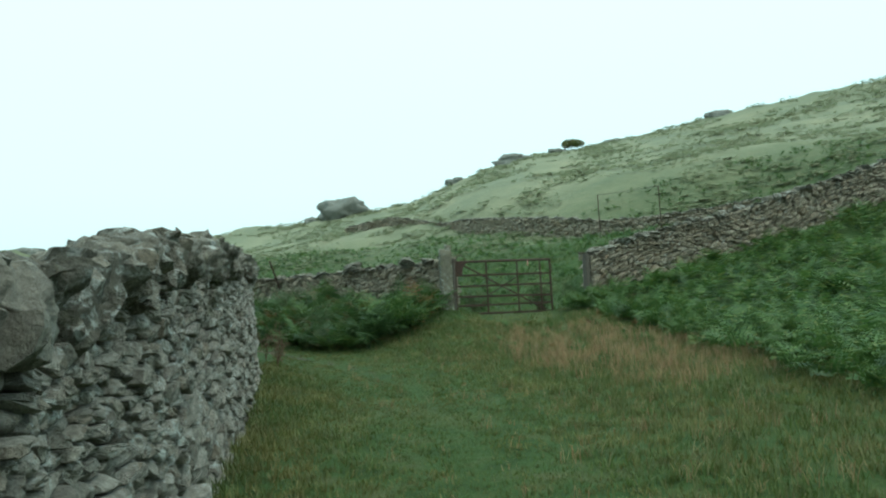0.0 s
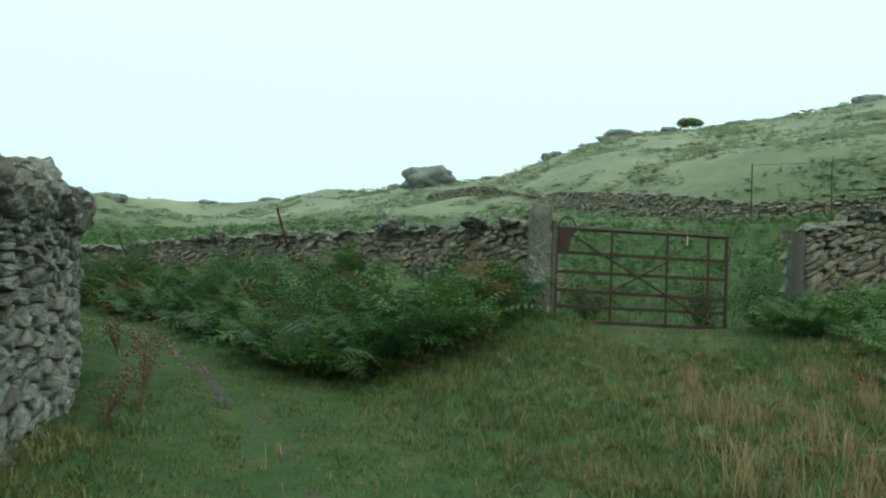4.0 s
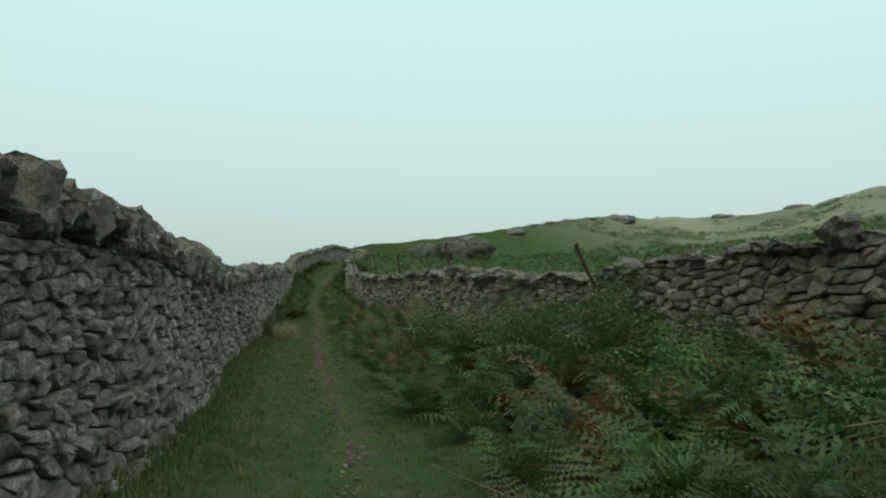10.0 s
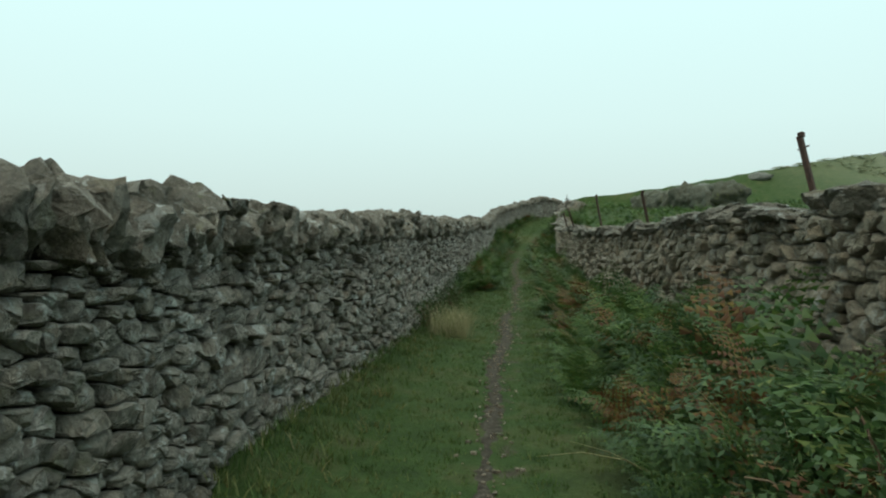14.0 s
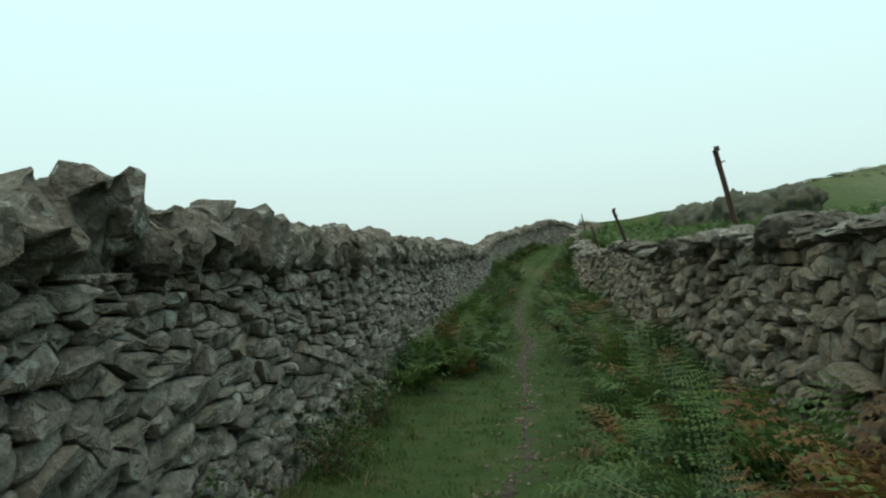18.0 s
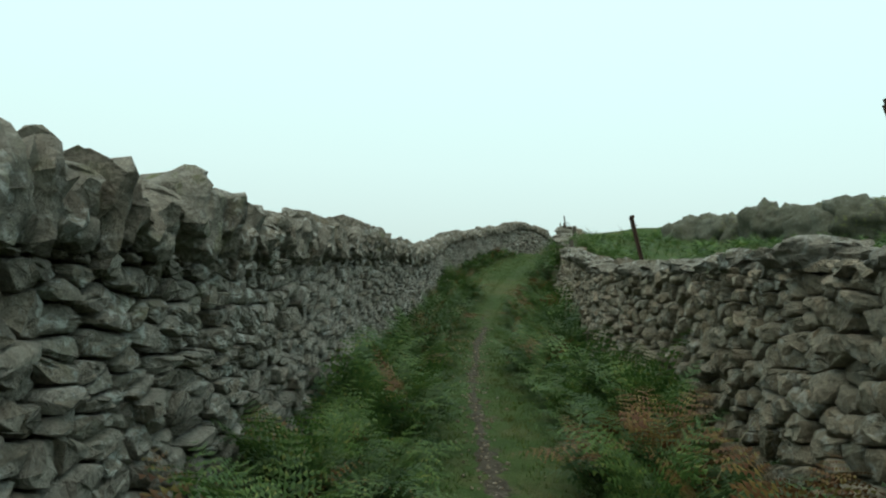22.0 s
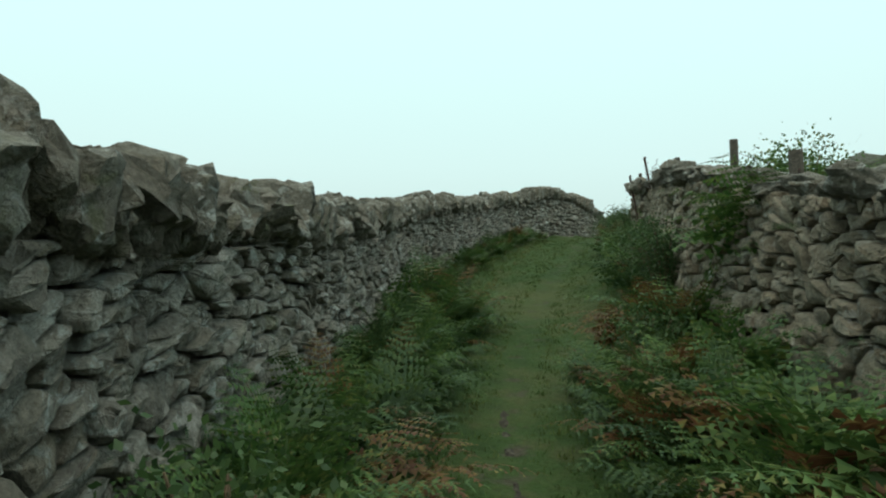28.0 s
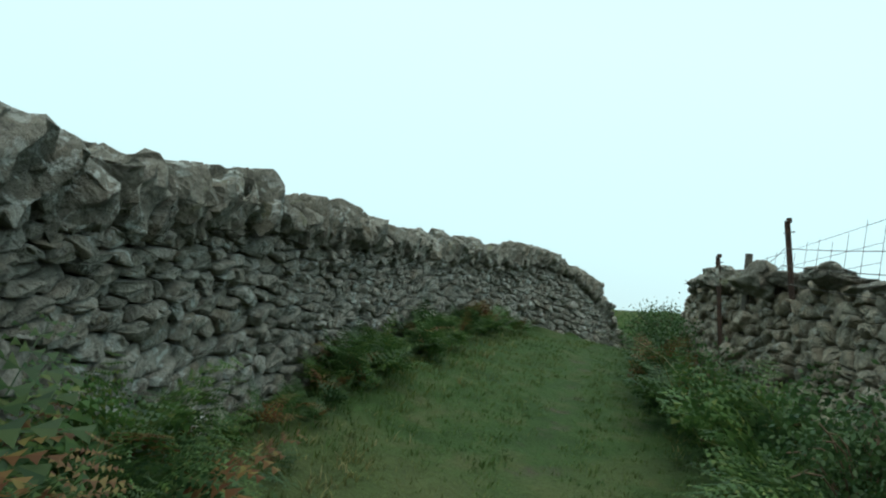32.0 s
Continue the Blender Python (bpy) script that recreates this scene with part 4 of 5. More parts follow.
# large capping boulders lying on the field wall
for k, (x, y, z, w_, h_) in enumerate(((-34.55, 40.95, 3.17, 0.46, 0.36), (-35.3, 41.75, 3.28, 0.4, 0.26), (-37.6, 44.3, 3.62, 0.45, 0.36), (-38.4, 45.3, 3.78, 0.5, 0.3),
                                       (-29.6, 35.75, 2.2, 0.5, 0.14), (-0.1, 12.1, 2.08, 0.55, 0.26), (1.35, 10.5, 2.06, 0.6, 0.28), (-4.3, 15.9, 1.95, 0.5, 0.3))):
    ob = new("capping_boulder", SLABS[(5 * k + 3) % len(SLABS)][0])
    ob.matrix_basis = Matrix.Translation((x, y, z)) @ Euler((0.06, -0.05, 0.8 + k)).to_matrix().to_4x4() @ Matrix.Diagonal((w_, w_ * 0.7, h_, 1))
    tagged(ob, "large weathered boulder capping a field wall", "boulder", "boulders on the field wall")

# two thin poles with a wire across, out in the field
pole_a, pole_b = Vector((12.4, 24.0, gz(12.4, 24.0))), Vector((16.9, 26.6, gz(16.9, 26.6)))
frame_root = thing("pole_frame", pole_a, "two thin metal poles joined by a wire in the field", "poles")
for p_ in (pole_a, pole_b):
    bm = bmesh.new()
    top_z = 5.68 if p_ is pole_a else 6.42
    rod(bm, p_ - pole_a - Vector((0, 0, 0.3)), Vector((p_.x, p_.y, top_z)) - pole_a, 0.025)
    part("pole", bm, M_RUST, frame_root)
bm = bmesh.new()
rod(bm, Vector((0, 0, 5.64 - pole_a.z)), Vector((pole_b.x, pole_b.y, 6.38)) - pole_a, 0.012)
part("cross_wire", bm, M_WIRE, frame_root)


# ---- rocks on the hill ----
def crag(name, at, size, seed, label, mat=M_CRAG):
    """A weathered outcrop: a rough hull cut up and roughened."""
    g = np.random.RandomState(seed)
    bm = bmesh.new()
    bmesh.ops.create_icosphere(bm, subdivisions=4, radius=0.5)
    for v in bm.verts:
        n = noise.noise(v.co * 3.1 + Vector((seed, 0, 0))) * 0.20 + noise.noise(v.co * 6.0 + Vector((0, seed, 0))) * 0.14 + noise.noise(v.co * 15.0) * 0.08 - 0.10 * abs(noise.noise(v.co * 4.5 + Vector((0, 0, seed))))
        c = v.co.normalized()
        m = max(abs(c.x), abs(c.y), abs(c.z))
        v.co = c * (0.5 / m**0.2) * (1 + 1.5 * n)
        v.co.x *= size[0]
        v.co.y *= size[1]
        v.co.z *= size[2]
    for f in bm.faces:
        f.smooth = True
    ob = part(name, bm, mat)
    ob.location = at
    ob.rotation_euler.z = g.uniform(-0.4, 0.4)
    return tagged(ob, label, "rock", "rocks on the hillside")


def on_sky(bearing, back=0.0):
    b = np.interp(bearing, *np.array(SKYLINE, float).T[[0, 2]]) - back
    x, y = BEND[0] + b * math.sin(radians(bearing)), BEND[1] + b * math.cos(radians(bearing))
    return x, y, gz(x, y)


for k, (brg, sz, dz) in enumerate(((3.0, (7.6, 6.0, 5.0), 0.1), (-23.5, (6, 3, 1.8), -0.45), (14.3, (3.2, 2, 1.8), -0.25), (20.0, (5.5, 3, 2.4), -0.3), (0.2, (3.2, 2, 1.8), -0.5),
                                   (23.8, (2.4, 1.6, 1.4), -0.2), (29, (3.5, 2.4, 1.6), -0.4), (38, (4.2, 2.2, 2.2), -0.4), (-11, (3.0, 2, 1.4), -0.4),
                                   (-31.5, (3.5, 2, 1.4), -0.4), (-16, (3, 1.8, 1.2), -0.35), (-35, (3, 2, 1.4), -0.4))):
    x, y, z = on_sky(brg, 1.0)
    crag("hill_crag" if k == 0 else "hill_rock", (x, y, z + dz), sz, 20 + k,
         "large rounded grey crag on the skyline" if k == 0 else "grey boulder breaking the grassy skyline", M_TOR)


for k in range(8):
    f_ = k / 7
    x, y = -35.9 + 6.6 * f_, 49.2 - 3.0 * f_ + 0.9 * f_ * f_
    tall = 1.75 + 0.25 * math.sin(k * 2.3)
    top_ = 4.30 + 0.12 * math.sin(k * 1.9) + 0.15 * f_
    crag("outcrop_rock", (x, y + 0.3 * math.sin(k * 3.1), top_ - 0.5 * tall), (1.9 + 0.5 * math.sin(k * 1.3), 1.6, tall), 60 + k, "grey fissured outcrop rock rising from the bracken field")


def thorn_tree(x, y, h, seed):
    """A small wind-bent hawthorn: leaning trunk, limbs and a low lopsided crown of leaves."""
    g = np.random.RandomState(seed)
    root = thing("hawthorn_tree", (x, y, gz(x, y)), "small dark wind-bent hawthorn on the misty skyline", "tree")
    bm = bmesh.new()
    fork = Vector((-0.35 * h, 0, h * 0.42))
    rod(bm, (-0.6 * h, 0, -0.2), fork, 0.14, 0.10)
    for k in range(9):
        a = g.uniform(0, 6.283)
        rod(bm, fork, (0.25 * h + math.cos(a) * 0.8 * h, math.sin(a) * 0.6 * h, h * g.uniform(0.6, 0.95)), 0.06, 0.02, 6)
    part("trunk", bm, M_WOOD, root)
    lv, lf = [], []
    while len(lf) < 5200:
        p = g.uniform(-1, 1, 3)
        if p @ p > 1 or p[2] < -0.55:
            continue
        q = Vector(p)
        if noise.noise(q * 2.3 + Vector((seed, 0, 0))) < -0.22:
            continue
        c = Vector((0.3 * h + p[0] * 1.15 * h, p[1] * 0.85 * h, 0.52 * h + p[2] * h * (0.46 - 0.10 * p[0])))
        u = Vector(g.normal(size=3)).normalized() * 0.09
        v = u.cross(Vector(g.normal(size=3))).normalized() * 0.06
        n0 = len(lv)
        lv.extend([c - u, c + v, c + u, c - v])
        lf.extend([(n0, n0 + 1, n0 + 2), (n0, n0 + 2, n0 + 3)])
    crown = new("crown", mesh_of("crown", [tuple(q) for q in lv], lf, M_RANK))
    crown.parent = root


tx, ty, _ = on_sky(25.1, 0.5)
thorn_tree(tx, ty, 1.5, 5)


# ---- plants ----
prng = np.random.RandomState(11)


def pinna(v, f, base, along, out, length, teeth):
    """One leaflet of a fern: a thin rib set with two rows of narrow lobes, or a plain tapered blade."""
    droop = np.array([0, 0, -0.14 * length])
    mid_ = lambda k: base + out * (length * k) + droop * k * k
    if teeth == 0:
        n0 = len(v)
        f.append((n0, n0 + 1, n0 + 2))
        v += [base - along * length * 0.10, base + along * length * 0.12, mid_(1.0)]
        return
    n0 = len(v)
    f.append((n0, n0 + 1, n0 + 2))
    v += [base - along * length * 0.022, base + along * length * 0.022, mid_(1.0)]
    for k in range(teeth):
        a, b = mid_((k + 0.05) / teeth), mid_((k + 0.85) / teeth)
        u = length * 0.19 * (1 - (k / teeth) ** 1.5 * 0.8)
        for sgn in (1, -1):
            n0 = len(v)
            f.append((n0, n0 + 1, n0 + 2))
            v += [a, b, mid_((k + 0.9) / teeth) + along * sgn * u + droop * 0.2]


def frond(pairs, teeth, arch, seed):
    """A bracken frond about one unit long, rising from the origin and arching over along +x."""
    g = np.random.RandomState(seed)
    v, f = [], []

    def spine(t):
        return np.array([0.18 * t + arch * t * t, 0.03 * math.sin(3 * t + seed), 0.98 * t - arch * 0.75 * t**2.4])

    for k in range(6):
        a, b = spine(k / 6), spine((k + 1) / 6)
        w = 0.006 * (1 - k / 7)
        for off in (np.array([0, w, 0]), np.array([w, 0, 0])):
            f.append((len(v), len(v) + 1, len(v) + 2))
            v += [a - off, a + off, b]
    for i in range(pairs):
        t = 0.26 + 0.74 * i / pairs
        p_, q = spine(t), spine(min(t + 0.02, 1.02))
        along = (q - p_) / np.linalg.norm(q - p_)
        ln = 0.29 * (1 - ((t - 0.26) / 0.76) ** 1.2) * g.uniform(0.8, 1.15) + 0.02
        for sgn in (1, -1):
            out = np.array([0, sgn, 0]) * 0.9 + along * g.uniform(0.3, 0.5) + np.array([0, 0, g.normal(-0.08, 0.16)])
            out /= np.linalg.norm(out)
            pinna(v, f, p_, along, out, ln, teeth)
    return np.array(v), np.array(f)


FRONDS = [frond(14, 5, 0.20 + 0.11 * i, 60 + i) for i in range(6)]
FRONDS_MID = [frond(12, 3, 0.22 + 0.12 * i, 80 + i) for i in range(5)]
FRONDS_FAR = [frond(9, 0, 0.35 + 0.15 * i, 90 + i) for i in range(4)]
fern_mats = (M_FERN, M_FERN_DARK, M_FERN_BROWN)
FROND_MESH = {m.name: [mesh_of("frond", v, f, m) for v, f in FRONDS] for m in fern_mats}


def plan(xy):
    """Where places lie in the plan: distance to the lane's middle, its side, to the field wall, its side, to the left wall."""
    dc, sc, _ = nearest(lane_l, xy)
    dr, sr, _ = nearest(right_l, xy)
    dl, sl, _ = nearest(left_l, xy)
    return dc, sc, dr, sr, dl, sl


def scatter(box, per_m2, test, seed):
    g = np.random.RandomState(seed)
    n = int((box[2] - box[0]) * (box[3] - box[1]) * per_m2)
    xy = np.c_[g.uniform(box[0], box[2], n), g.uniform(box[1], box[3], n)]
    return xy[test(xy)]


def fern_matrices(x, y, z, size, count, g):
    spin = g.uniform(0, 6.28)
    return [Matrix.Translation((x, y, z)) @ Euler((g.normal(0, 0.12), g.normal(0.12, 0.18), spin + k * 6.28 / count + g.normal(0, 0.35))).to_matrix().to_4x4()
            @ Matrix.Diagonal((*([size * g.uniform(0.75, 1.15)] * 3), 1)) for k in range(count)]


joined = {m.name: ([], [], [0]) for m in fern_mats}


def join_frond(mat, far_one, m):
    v, f = far_one
    a = np.array(m)
    jv_, jf_, n_ = joined[mat.name]
    jv_.append(v @ a[:3, :3].T + a[:3, 3])
    jf_.append(f + n_[0])
    n_[0] += len(v)


def lane_bank(xy):
    dc, sc, dr, sr, dl, sl = plan(xy)
    edge = np.interp(xy[:, 1], (7, 16, 20, 26), (0.60, 0.62, 0.70, 0.70)) + 0.12 * waves(xy, 2.3, 31) + 0.14 * waves(xy, 6.0, 32)
    edge = np.maximum(edge, np.interp(xy[:, 1], (12, 18, 26), (0.5, 0.62, 0.63))) + np.interp(xy[:, 1], (38, 39.3, 42, 44), (0, 0.6, 0.6, 0.0))
    keep = (sc > 0) & (dc > edge) & (sr < 0) & (dr > 0.18) & (dl > 0.5)
    return keep & (xy[:, 1] > 6.25 + 1.15 * np.maximum(xy[:, 0] + 0.1, 0)) & (xy[:, 0] < 1.9) & (xy[:, 1] < 50)


def left_bank(xy):
    dc, sc, dr, sr, dl, sl = plan(xy)
    wide = 0.25 + np.clip((xy[:, 1] - 24.5) / 4, 0, 1) * 1.1 + 0.16 * waves(xy, 3.1, 33)
    wide = wide * (1 - 0.65 * np.clip((xy[:, 1] - 39.2) / 0.8, 0, 1))
    return (sc < 0) & (sl > 0) & (dl > 0.08) & (dl < wide) & (dc > 0.66) & (xy[:, 1] > 24.5) & (xy[:, 1] < 47)


def slope_bank(xy):
    dc, sc, dr, sr, dl, sl = plan(xy)
    edge = 4.75 + 0.05 * xy[:, 1] + 0.4 * waves(xy, 3.0, 34)
    return (xy[:, 0] > edge) & (sr < 0) & (dr > 0.25)


def field_bank(xy):
    dc, sc, dr, sr, dl, sl = plan(xy)
    return (sr > 0) & (dr > 0.7) & (dr < 26) & (waves(xy, 9.0, 35) > -0.65) & ((np.abs(xy[:, 0] - 4.2) > 2.2) | (xy[:, 1] > 13))


def gate_green(xy):
    return ((xy[:, 0] - 4.2) / 2.2) ** 2 + ((xy[:, 1] - 5.6) / 3.0) ** 2 < 1 + 0.3 * waves(xy, 2.0, 37)


sprigs = scatter((1.5, 2, 7, 9), 2.4, gate_green, 48)
near_ferns = np.vstack([scatter((-42, 5, 2, 50), 11, lane_bank, 41), scatter((-38, 17, -6, 44), 7, lane_bank, 49), scatter((-42, 20, -18, 48), 19.0, left_bank, 42)])
slope_ferns = scatter((4, -9, 17, 10), 7.5, slope_bank, 43)
far_ferns = scatter((-46, 6, 34, 62), 2.6, field_bank, 44)
order = prng.permutation(len(near_ferns))
near_z = ground_z(near_ferns)
ndc, near_side, _ = nearest(lane_l, near_ferns)
ndr = nearest(right_l, near_ferns)[0]
TURNED = ((-0.9, 7.8, 0.7), (-1.6, 10.9, 0.6), (-16.3, 23.4, 0.7), (-18.0, 24.7, 0.6), (-20.4, 26.9, 0.5), (-22.1, 28.3, 0.75), (-23.4, 30.2, 0.6),
          (-30.6, 35.7, 0.38), (-31.9, 37.6, 0.42), (-33.6, 39.0, 0.7), (-34.3, 39.7, 0.5), (-26.4, 29.4, 0.35), (-25.8, 28.7, 0.4), (-29.2, 32.0, 0.4),
          (-33.3, 35.6, 0.2), (-36.3, 38.9, 0.5), (-38.6, 41.3, 0.6), (-37.7, 43.4, 0.6), (-3.6, 13.5, 0.4), (-9.5, 17.2, 0.5))
made = 0
for i in order:
    x, y = near_ferns[i]
    tall = 1.05 if y < 10.5 else 0.98 if y < 13 else 0.88 if y < 19 else 0.76 if y < 27 else 0.80
    tall *= (0.70 + 0.32 * min(1.0, max(0.0, ndc[i] - 0.9))) * prng.uniform(0.7, 1.15)
    tall *= 1 + (0.05 if x > -0.6 else 0.38 if y < 18.5 else 0.34) * min(1.0, max(0.0, (1.7 - ndr[i]) / 1.2)) + (0.15 if ndr[i] > 1.9 else 0.0)
    tall *= np.interp(y, (25.0, 27.0, 32.0, 34.0, 38.5, 39.4, 39.9, 41.0, 42.0), (1.0, 1.25, 1.25, 1.3, 1.3, 1.1, 0.4, 0.4, 0.65)) if near_side[i] < 0 else 1.05 if y > 20 else 1.0
    r_ = prng.rand()
    if any((x - a) ** 2 + (y - b) ** 2 < c * c for a, b, c in TURNED):
        r_ *= float(prng.rand() > (0.36 if near_side[i] > 0 else 0.22))
    mat = M_FERN_BROWN if r_ < (0.08 if 18 < y < 26 else 0.02 if y < 18 else 0.035) else M_FERN_DARK if r_ < (0.68 if 9 < y < 19 else 0.45) else M_FERN
    mats = fern_matrices(x, y, near_z[i], tall, 6 if ndc[i] < 1.7 else 5, prng)
    if made < 230 and ndc[i] < 1.7:
        made += 1
        root = thing("bracken_plant", (x, y, near_z[i]), "browned bracken fern beside the track" if mat is M_FERN_BROWN else
                     "green bracken fern with arching fronds beside the track", "fern", "bracken along the track")
        back_ = Matrix.Translation((-x, -y, -near_z[i]))
        for m in mats:
            ob = new("frond", FROND_MESH[M_FERN_BROWN.name if prng.rand() < 0.06 else mat.name][int(prng.randint(6))])
            ob.parent = root
            ob.matrix_basis = back_ @ m
    else:
        for m in mats:
            join_frond(M_FERN_BROWN if prng.rand() < 0.05 else mat, FRONDS[int(prng.randint(6))] if ndc[i] < 1.1 or (y < 17 and ndc[i] < 1.9) else FRONDS_MID[int(prng.randint(5))], m)
# tall ferns standing above the field wall by the fence posts
for x, y, top_ in ((-32.15, 38.85, 2.95), (-31.95, 38.7, 2.9), (-32.35, 39.0, 2.98), (-31.8, 39.0, 2.88), (-32.1, 39.2, 2.95), (-31.2, 39.0, 2.7), (-30.7, 38.7, 2.62), (-32.9, 39.7, 3.0)):
    z = gz(x, y)
    root = thing("bracken_plant", (x, y, z), "tall green bracken fern behind the field wall", "fern", "bracken behind the wall")
    for m in fern_matrices(0, 0, 0, (top_ - z) * 1.15, 9, prng):
        ob = new("frond", FROND_MESH[M_FERN.name][int(prng.randint(6))])
        ob.parent = root
        ob.matrix_basis = m
for (x, y), z in zip(sprigs, ground_z(sprigs)):
    for m in fern_matrices(x, y, z, prng.uniform(0.16, 0.34), 4, prng):
        join_frond(M_FERN_BROWN if prng.rand() < 0.15 else M_FERN, FRONDS_MID[int(prng.randint(5))], m)
for (x, y), z in zip(slope_ferns, ground_z(slope_ferns)):
    for m in fern_matrices(x, y, z, prng.uniform(0.55, 0.9), 4, prng):
        join_frond(M_FERN if prng.rand() < 0.9 else M_FERN_DARK, FRONDS_MID[int(prng.randint(5))] if x < 6.3 else FRONDS_FAR[int(prng.randint(4))], m)
for (x, y), z in zip(far_ferns, ground_z(far_ferns)):
    for m in fern_matrices(x, y, z, prng.uniform(0.4, 0.7), 3, prng):
        join_frond(M_FERN if prng.rand() < 0.6 else M_FERN_DARK, FRONDS_FAR[int(prng.randint(4))], m)
for m in fern_mats:
    v, f, _ = joined[m.name]
    ob = new("bracken", mesh_of("bracken", np.vstack(v), np.vstack(f), m))
    tagged(ob, "dense wet bracken covering the banks and the field", "bracken", kind="stuff")


# low bracken and heather clumps over the hillside, joined
def hill_clumps():
    g = np.random.RandomState(45)
    n = 26000
    xy = np.c_[g.uniform(-75, 75, n), g.uniform(8, 110, n)]
    dr, sr, _ = nearest(right_l, xy)
    rel = xy - np.array(BEND)
    rim = np.interp(np.degrees(np.arctan2(rel[:, 0], rel[:, 1])), *np.array(SKYLINE, float).T[[0, 2]])
    keep = (sr > 0) & (dr > 16) & (np.hypot(rel[:, 0], rel[:, 1]) < rim + 1) & (waves(xy, 16, 46) + 0.6 * waves(xy, 5, 47) > 0.05 + 0.25 * g.normal(size=n))
    xy = xy[keep]
    z = ground_z(xy)
    m, per = len(xy), 12
    size = g.uniform(0.3, 0.75, m)
    a, up = g.uniform(0, 6.283, (m, per)), g.uniform(0.0, 1.0, (m, per))
    r_ = np.sqrt(1 - up * up * 0.9)
    c = np.stack([xy[:, None, 0] + np.cos(a) * r_ * size[:, None], xy[:, None, 1] + np.sin(a) * r_ * size[:, None], z[:, None] + up * size[:, None] * 0.3 - 0.04], 2).reshape(-1, 3)
    sz = np.repeat(size, per)[:, None] * 0.42
    tri = np.stack([c + g.normal(0, 1, c.shape) * sz * (0.9, 0.9, 0.18) for _ in range(3)], 1).reshape(-1, 3)
    # the clumps wear the leaf colour with painted mist
    ob = new("hill_bracken", mesh_of("hill_bracken", tri, np.arange(len(tri)).reshape(-1, 3), M_UPLAND_HAZED))
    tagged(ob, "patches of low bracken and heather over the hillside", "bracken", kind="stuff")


hill_clumps()


def dry_stalks():
    """Bleached stems of last year's bracken, leaning out over the banks."""
    g = np.random.RandomState(83)
    xy = scatter((-42, 6, 2, 48), 1.6, lane_bank, 84)
    z = ground_z(xy)
    bm = bmesh.new()
    for (x, y), z0 in zip(xy, z):
        a, long_ = g.uniform(0, 6.283), g.uniform(0.5, 1.0)
        p_ = Vector((x, y, z0 + 0.15))
        lean_ = g.uniform(0.5, 1.1)
        for k in range(3):
            u = Vector((math.cos(a) * math.sin(lean_), math.sin(a) * math.sin(lean_), math.cos(lean_)))
            q = p_ + u * long_ / 3
            rod(bm, p_, q, 0.004 - 0.001 * k, 0.003 - 0.001 * k, 4)
            p_ = q
            lean_ += g.uniform(0.05, 0.3)
    ob = part("dry_stalks", bm, M_BENT)
    tagged(ob, "pale dry stalks leaning out of the bracken", "stalks", kind="stuff")


dry_stalks()


# grass: blades in tufts, joined
def blades(xy, height, width, per, mat, name, label, seed, lean=0.5, bent=True):
    g = np.random.RandomState(seed)
    n = len(xy) * per
    p_ = np.repeat(xy, per, 0) + g.normal(0, 0.03, (n, 2))
    z = ground_z(p_) - 0.01
    h = g.uniform(0.5, 1.2, n) * np.repeat(height, per)
    a = g.uniform(0, 6.283, n)
    off = np.c_[np.cos(a), np.sin(a)] * (h * lean * g.uniform(0.2, 1.0, n))[:, None]
    w = np.c_[-np.sin(a), np.cos(a)] * (width * g.uniform(0.6, 1.3, n))[:, None]
    b0, b1 = np.c_[p_ - w, z], np.c_[p_ + w, z]
    tip = np.c_[p_ + off, z + h * 0.95]
    if bent:
        m0, m1 = np.c_[p_ - w * 0.7 + off * 0.35, z + h * 0.6], np.c_[p_ + w * 0.7 + off * 0.35, z + h * 0.6]
        v = np.stack([b0, b1, m1, m0, tip], 1).reshape(-1, 3)
        k = np.arange(n)[:, None] * 5
        f = np.vstack([k + [0, 1, 2], k + [0, 2, 3], k + [3, 2, 4]])
    else:
        v = np.stack([b0, b1, tip], 1).reshape(-1, 3)
        f = np.arange(3 * n).reshape(-1, 3)
    ob = new(name, mesh_of(name, v, f, mat))
    return tagged(ob, label, "grass", kind="stuff")


def sward(xy):
    dc, sc, dr, sr, dl, sl = plan(xy)
    inside = (sr < 0) & (sl > 0) & (dl > 0.03) & (dr > 0.1)
    worn = np.exp(-((nearest(np.c_[trod_mid, trod_mid[:, 0]][::20], xy)[0]) / 0.14) ** 2)
    return inside & ((dc < 1.7) | (xy[:, 1] < 10)) & (np.random.RandomState(3).rand(len(xy)) > 0.97 * worn)


for area, dense, seed_, mat, name, label in (
        ((-2, -8, 7, 8), 170, 51, M_MEADOW, "meadow_grass", "yellowed grass of the green before the gate"),
        ((-42, 8, 3, 50), 95, 52, M_GRASS, "grass", "short wet grass on the track and verges")):
    turf_xy = scatter(area, dense, sward, seed_)
    tdc = nearest(lane_l, turf_xy)[0]
    blades(turf_xy, 0.045 + 0.05 * np.clip(tdc - 0.6, 0, 1.2), 0.0065, 7, mat, name, label, 53, 0.8, False)


def straw_patch(xy):
    """Thick in drifts before the gate, thinning out over the green around it."""
    x, y = xy[:, 0], xy[:, 1]
    r_ = ((x - 3.8) / 1.7) ** 2 + ((y - 2.6) / 3.8) ** 2
    share = np.clip(1.15 - r_ + 0.55 * waves(xy, 1.3, 36), 0.0, 1.0) + 0.10 * (x > 0.9) + 0.06
    return np.random.RandomState(38).rand(len(xy)) < share * (nearest(left_l, xy)[0] > 0.8)


